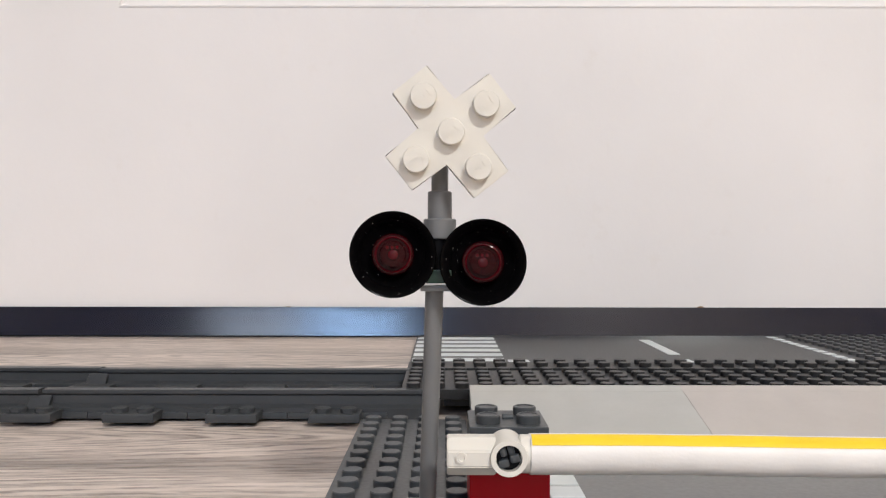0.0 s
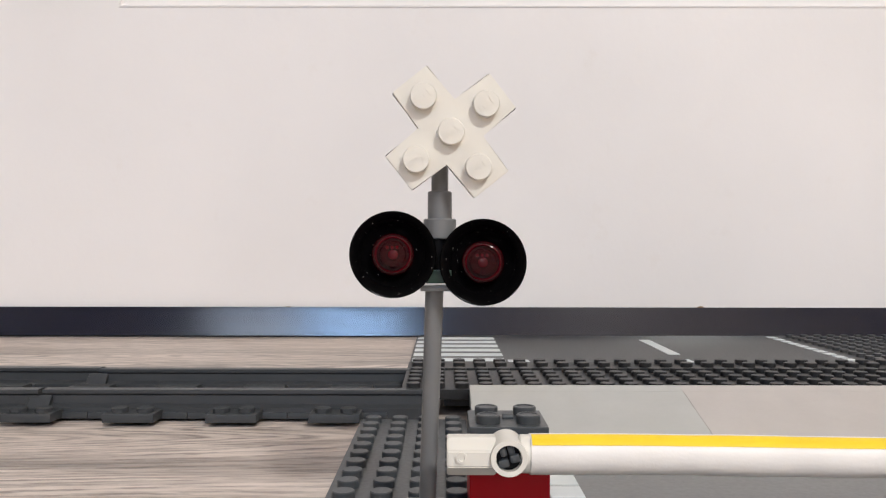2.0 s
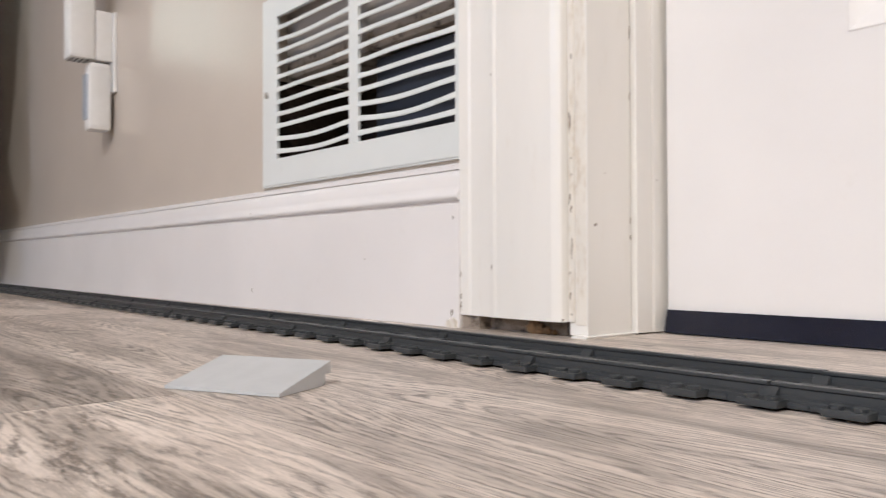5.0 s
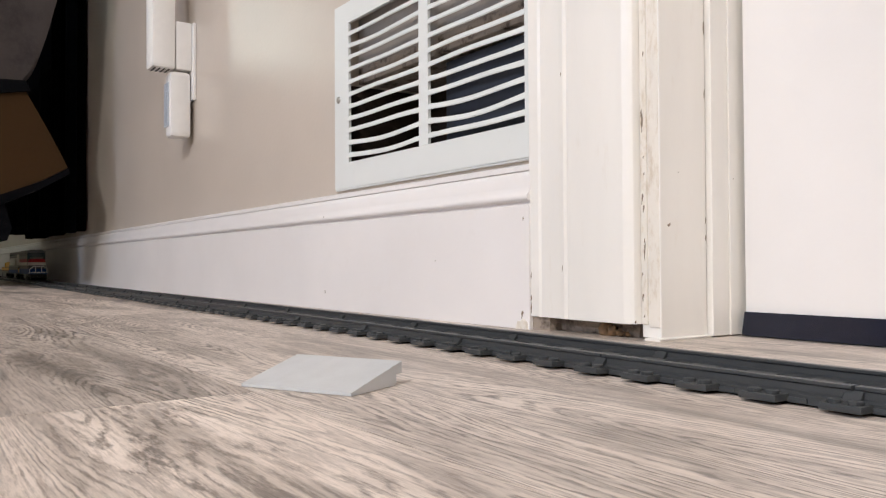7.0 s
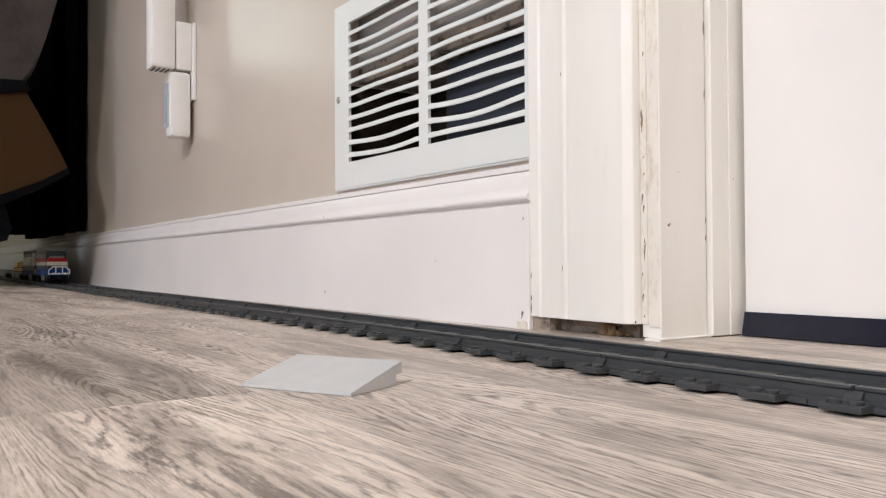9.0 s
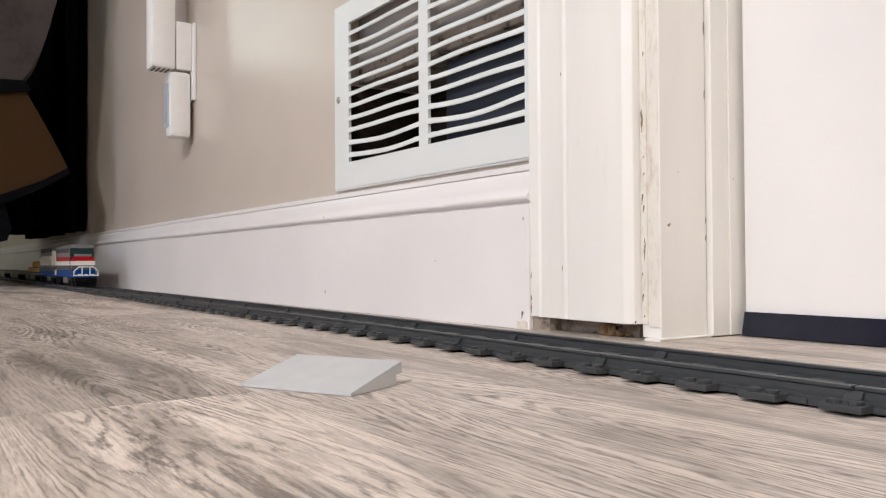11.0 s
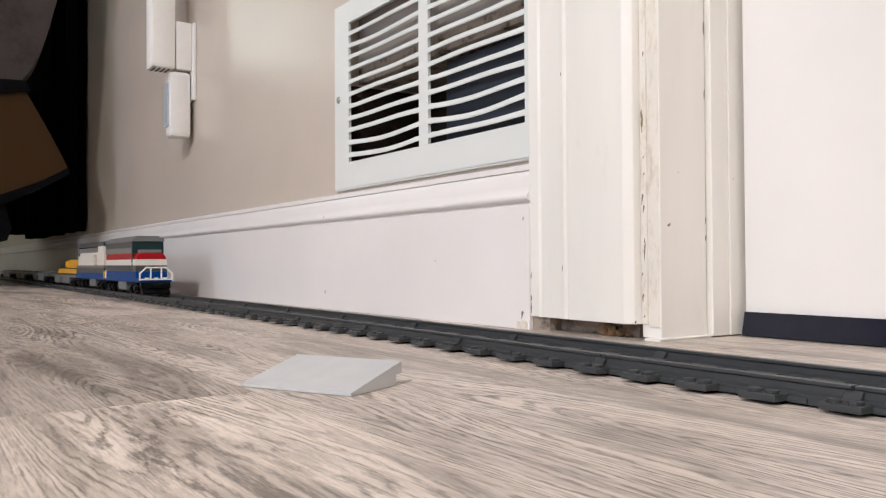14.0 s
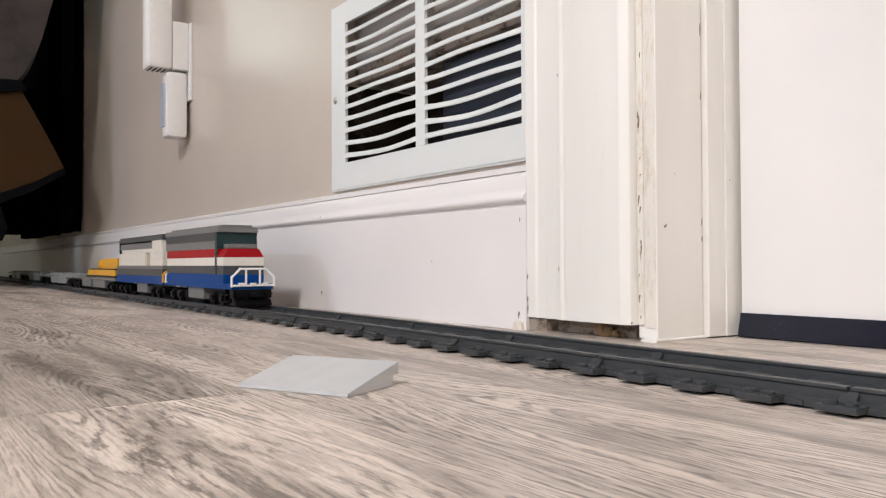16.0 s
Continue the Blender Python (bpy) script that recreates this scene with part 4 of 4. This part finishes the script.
def railing(parent, x, material, width=0.048, side=1):
    """An end railing of thin bars, with cut upper corners."""
    bm = B()
    h0, h1, w, t = 0.0, 0.0185, width / 2, 0.00115
    pts = [(-w, h0), (-w, 0.0095), (-w + 0.0095, h1), (w - 0.0095, h1), (w, 0.0095), (w, h0)]
    for (a, b), (c, d) in zip(pts, pts[1:]):
        v = Vector((0, c - a, d - b))
        lathe(bm, [(0, -t), (t, -t), (t, v.length + t), (0, v.length + t)], (0, a, b), "z", 8, v.to_track_quat("Z", "Y").to_matrix().to_4x4())
    for y in (-w / 3 + 0.0002, w / 3 - 0.0002):
        lathe(bm, [(0, 0), (t, 0), (t, h1), (0, h1)], (0, y, 0), "z", 8)
    box(bm, -0.0012, 0.0012, -w - 0.0012, w + 0.0012, -0.0006, 0.0014)
    for y in (-w * 0.55, 0, w * 0.55):
        box(bm, -0.0010, 0.0022, y - 0.003, y + 0.003, 0.001, 0.0032)
    ob = part("railing", bm, material, parent, "white end railing" if material is RAILWHITE else "yellow end railing")
    ob.location = (x, 0, 0.0325)
    return ob


def layered(name, x0, x1, hw, layers, parent, run=0.032):
    """Courses of bricks, each course split in bricks with open joints."""
    for z0, z1, material, inset in layers:
        x = x0 + inset
        k = 0
        while x < x1 - inset - 1e-6:
            e = min(x + run * (1, 1.5, 0.75)[k % 3], x1 - inset)
            if x1 - inset - e < 0.012:
                e = x1 - inset
            boxpart(name, (x, e - 0.00006, -hw, hw, z0, z1 - 0.0001), material, parent, "", 0)
            x, k = e, k + 1


def locomotive(m):
    t = thing("locomotive", "toy brick diesel locomotive in red, white and blue stripes", "toy locomotive", m)
    F, R = 0.0, -0.262                 # railing at the front, rear end
    boxpart("frame", (R, F - 0.001, -0.024, 0.024, 0.0285, 0.0318), BLUE, t, "blue underframe", 0.0004)
    boxpart("pilot", (F - 0.012, F - 0.001, -0.022, 0.022, 0.0190, 0.0285), BLACK, t, "black pilot beam", 0.0008)
    bm = B()
    extrude(bm, [(F - 0.010, 0.0105), (F + 0.004, 0.0105), (F + 0.0045, 0.0125), (F - 0.002, 0.0188), (F - 0.010, 0.0188)], "y", -0.0205, 0.0205)
    bmesh.ops.bevel(bm, geom=list(bm.edges), offset=0.0006, segments=2, affect="EDGES")
    part("plough", bm, BLACK, t, "black snow plough")
    boxpart("coupling", (F - 0.002, F + 0.007, -0.0035, 0.0035, 0.0195, 0.0245), BLACK, t, "black coupling", 0.0006)
    for s in (-1, 1):
        for z in (0.0140, 0.0215):
            boxpart("step", (F - 0.022, F - 0.0125, s * 0.0215 - 0.0025, s * 0.0215 + 0.0025, z, z + 0.0016), BLACK, t, "", 0.0003)
        boxpart("step_hanger", (F - 0.0225, F - 0.0208, s * 0.0215 - 0.0025, s * 0.0215 + 0.0025, 0.0140, 0.0285), BLACK, t, "", 0.0003)
    for s in (-1, 1):
        bm = B()
        lathe(bm, [(0, 0), (0.0016, 0), (0.0016, 0.0045), (0.0032, 0.0050), (0.0034, 0.0064), (0, 0.0068)], (F - 0.001, s * 0.0165, 0.0240), "x", 18)
        part("buffer", bm, BLACK, t)
    boxpart("fuel_tank", (-0.165, -0.105, -0.021, 0.021, 0.0150, 0.0284), MIDGREY, t, "grey fuel tank", 0.0006)
    bogie(t, -0.052)
    bogie(t, -0.212)
    nose = F - 0.028
    layered("brick", R + 0.012, nose, 0.0236, [(0.0319, 0.0448, BLUE, 0), (0.0449, 0.0544, DARKGREY, 0), (0.0545, 0.0640, WHITE, 0)], t)
    layered("brick", R + 0.012, F - 0.050, 0.0236, [(0.0641, 0.0736, RED, 0)], t)
    layered("brick", R + 0.006, F - 0.056, 0.0236, [(0.0737, 0.0830, MIDGREY, 0), (0.0831, 0.0925, DARKGREY, 0)], t)
    layered("roof_brick", R + 0.004, F - 0.046, 0.0240, [(0.0926, 0.0985, MIDGREY, 0)], t, 0.048)
    # rounded roof ridge
    bm = B()
    for k in range(9):
        x = R + 0.012 + 0.0225 * k
        box(bm, x, x + 0.021, -0.018, 0.018, 0.0985, 0.1012, 0.0008)
    part("roof_grille", bm, MIDGREY, t, "grey roof grilles")
    # sloped red nose top
    bm = B()
    extrude(bm, [(-0.0236, 0.0641), (0.0236, 0.0641), (0.0175, 0.0736), (-0.0236, 0.0736)][:2] + [(0.0180, 0.0736), (-0.0180, 0.0736)], "x", F - 0.050, nose)
    bmesh.ops.bevel(bm, geom=list(bm.edges), offset=0.0003, segments=2, affect="EDGES")
    part("nose_slope", bm, RED, t, "red sloped nose top")
    bm = B()
    box(bm, F - 0.049, nose - 0.003, -0.0165, 0.0165, 0.0737, 0.0790, 0.0012)
    part("nose_cover", bm, MIDGREY, t, "grey nose cover")
    bm = B()
    extrude(bm, [(F - 0.052, 0.0738), (F - 0.048, 0.0738), (F - 0.050, 0.0925), (F - 0.054, 0.0925)], "y", -0.0225, 0.0225)
    part("windscreen", bm, TEAL, t, "smoked teal windscreen")
    for s in (-1, 1):
        boxpart("cab_pillar", (F - 0.0555, F - 0.0495, s * 0.0232 - 0.0008, s * 0.0232 + 0.0008, 0.0450, 0.0925), TEAL, t, "teal cab pillar", 0.0002)
    railing(t, F, RAILWHITE)
    boxpart("deck", (nose, F - 0.002, -0.024, 0.024, 0.0319, 0.0345), BLUE, t, "blue front deck", 0.0004)
    railing(t, R + 0.003, RAILWHITE, 0.046)
    return t


def trailing_unit(m):
    t = thing("trailing_locomotive", "toy brick cab unit in white, grey and blue", "toy locomotive", m)
    F, R = 0.0, -0.288
    boxpart("frame", (R, F, -0.024, 0.024, 0.0285, 0.0318), BLUE, t, "blue underframe", 0.0004)
    boxpart("fuel_tank", (-0.155, -0.095, -0.021, 0.021, 0.0150, 0.0284), MIDGREY, t, "grey fuel tank", 0.0006)
    bogie(t, -0.045)
    bogie(t, -0.240)
    layered("brick", R + 0.004, F - 0.004, 0.0236, [(0.0319, 0.0400, BLUE, 0), (0.0401, 0.0500, DARKGREY, 0), (0.0501, 0.0545, MIDGREY, 0)], t)
    layered("brick", R + 0.020, F - 0.100, 0.0232, [(0.0546, 0.0640, WHITE, 0), (0.0641, 0.0736, WHITE, 0)], t)
    layered("brick", F - 0.070, F - 0.004, 0.0232, [(0.0546, 0.0640, WHITE, 0), (0.0641, 0.0736, WHITE, 0)], t)
    boxpart("recess", (F - 0.100, F - 0.070, -0.0205, 0.0205, 0.0546, 0.0736), plastic("tan_plastic", (0.45, 0.37, 0.28), 0.35), t, "tan recessed panel", 0.0003)
    layered("brick", R + 0.040, F - 0.004, 0.0232, [(0.0737, 0.0790, WHITE, 0)], t)
    layered("brick", F - 0.060, F - 0.010, 0.0230, [(0.0791, 0.0900, WHITE, 0)], t)
    layered("brick", R + 0.030, F - 0.062, 0.0230, [(0.0791, 0.0880, MIDGREY, 0)], t)
    layered("roof_brick", R + 0.024, F - 0.008, 0.0225, [(0.0902, 0.0980, DARKGREY, 0)], t, 0.05)
    boxpart("windscreen", (R + 0.016, R + 0.020, -0.022, 0.022, 0.0546, 0.0920), TEAL, t, "smoked teal rear windscreen", 0.0004)
    boxpart("rear_shelf", (R + 0.010, R + 0.024, -0.022, 0.022, 0.0921, 0.0950), DARKGREY, t, "", 0.0004)
    railing(t, F - 0.003, TOYYELLOW, 0.046)
    return t


def flat_wagon(m, load):
    t = thing("flat_wagon", "grey toy flat wagon with a yellow load" if load else "light grey toy flat wagon, empty", "toy wagon", m, "flat wagons")
    L = 0.40
    boxpart("bed", (-L, 0, -0.024, 0.024, 0.0285, 0.0335), MIDGREY if load else WAGONGREY, t, "", 0.0006)
    bogie(t, -0.045)
    bogie(t, -L + 0.045)
    for x in ((-0.190, -0.085), (-0.300, -0.215)):
        boxpart("side_box", (x[0], x[1], -0.0235, 0.0235, 0.0150, 0.0284), MIDGREY if load else WAGONGREY, t, "grey side panel", 0.0006)
    if load:
        boxpart("base_block", (-0.262, -0.006, -0.0225, 0.0225, 0.0336, 0.0370), BLACK, t, "black load base", 0.0004)
        bm = B()
        extrude(bm, [(-0.258, 0.0371), (-0.008, 0.0371), (-0.008, 0.0470), (-0.235, 0.0470)], "y", -0.0225, 0.0225)
        part("yellow_slope", bm, TOYYELLOW, t, "yellow sloped block")
        boxpart("black_band", (-0.230, -0.008, -0.0228, 0.0228, 0.0471, 0.0490), BLACK, t, "black band", 0.0002)
        bm = B()
        extrude(bm, [(-0.165, 0.0491), (-0.010, 0.0491), (-0.010, 0.0670), (-0.125, 0.0670)], "y", -0.018, 0.018)
        part("yellow_hood", bm, TOYYELLOW, t, "yellow hood")
        bm = B()
        lathe(bm, [(0, 0), (0.0075, 0), (0.0075, 0.041), (0, 0.041)], (-0.150, -0.0205, 0.0565), "y", 20)
        part("yellow_drum", bm, TOYYELLOW, t, "yellow drum")
    else:
        for x in (-0.30, -0.17, -0.06):
            boxpart("end_post", (x - 0.02, x + 0.02, -0.0225, 0.0225, 0.0336, 0.0375), WAGONGREY, t, "", 0.0005)
    return t


TRAIN = [(locomotive(Matrix.Identity(4)), 0.0, -0.262), (trailing_unit(Matrix.Identity(4)), -0.270, -0.288)]
back = -0.565
for load in (True, False, False, False):
    TRAIN.append((flat_wagon(Matrix.Identity(4), load), back, -0.40))
    back -= 0.412

# ---- floor boards ----
BW, BL = 0.190, 1.22
bm = B()
box(bm, 0.0003, BL - 0.0003, 0.0003, BW - 0.0003, -0.010, 0.0, 0.0)
PLANK = mesh_of("plank", bm, OAK, 0)
PLANKDARK = PLANK.copy()
PLANKDARK.materials[0] = OAKDARK
random.seed(7)
row = 0
y = 0.095 - BW * 20
while y < 1.4:
    k = round((y - 0.095) / BW)
    start = {-1: -0.31, 0: -0.905}.get(k, random.uniform(0, BL))
    x = start - BL * math.ceil((start - X0) / BL)
    while x < X1 - 0.01:
        smoked = (k == -1 and -1.6 < x < -1.0) or (k not in (-1, 0) and random.random() < 0.22)
        board = part("plank", PLANKDARK if smoked else PLANK, None, floor)
        board.location = (x, y, 0)
        board.scale.x = min(1.0, (X1 - x) / BL)
        x += BL
    y += BW


def motions():
    # front railing's place along the line, second by second
    ride = [(0.0, -3.900), (5.0, -2.955), (7.5, -2.482), (9.0, -2.190), (11.5, -1.722), (12.5, -1.532), (13.5, -1.332), (14.5, -1.124), (15.5, -0.914), (16.0, -0.808)]
    for ob, offset, length in TRAIN:
        rows = []
        for t, s in ride:
            a, b = s + offset, s + offset + length
            ya, yb = line_y(a), line_y(b)
            rows.append((t, pose(a, ya, 0, 0, 0, math.degrees(math.atan2(ya - yb, a - b)))))
        walk(ob, rows)


motions()
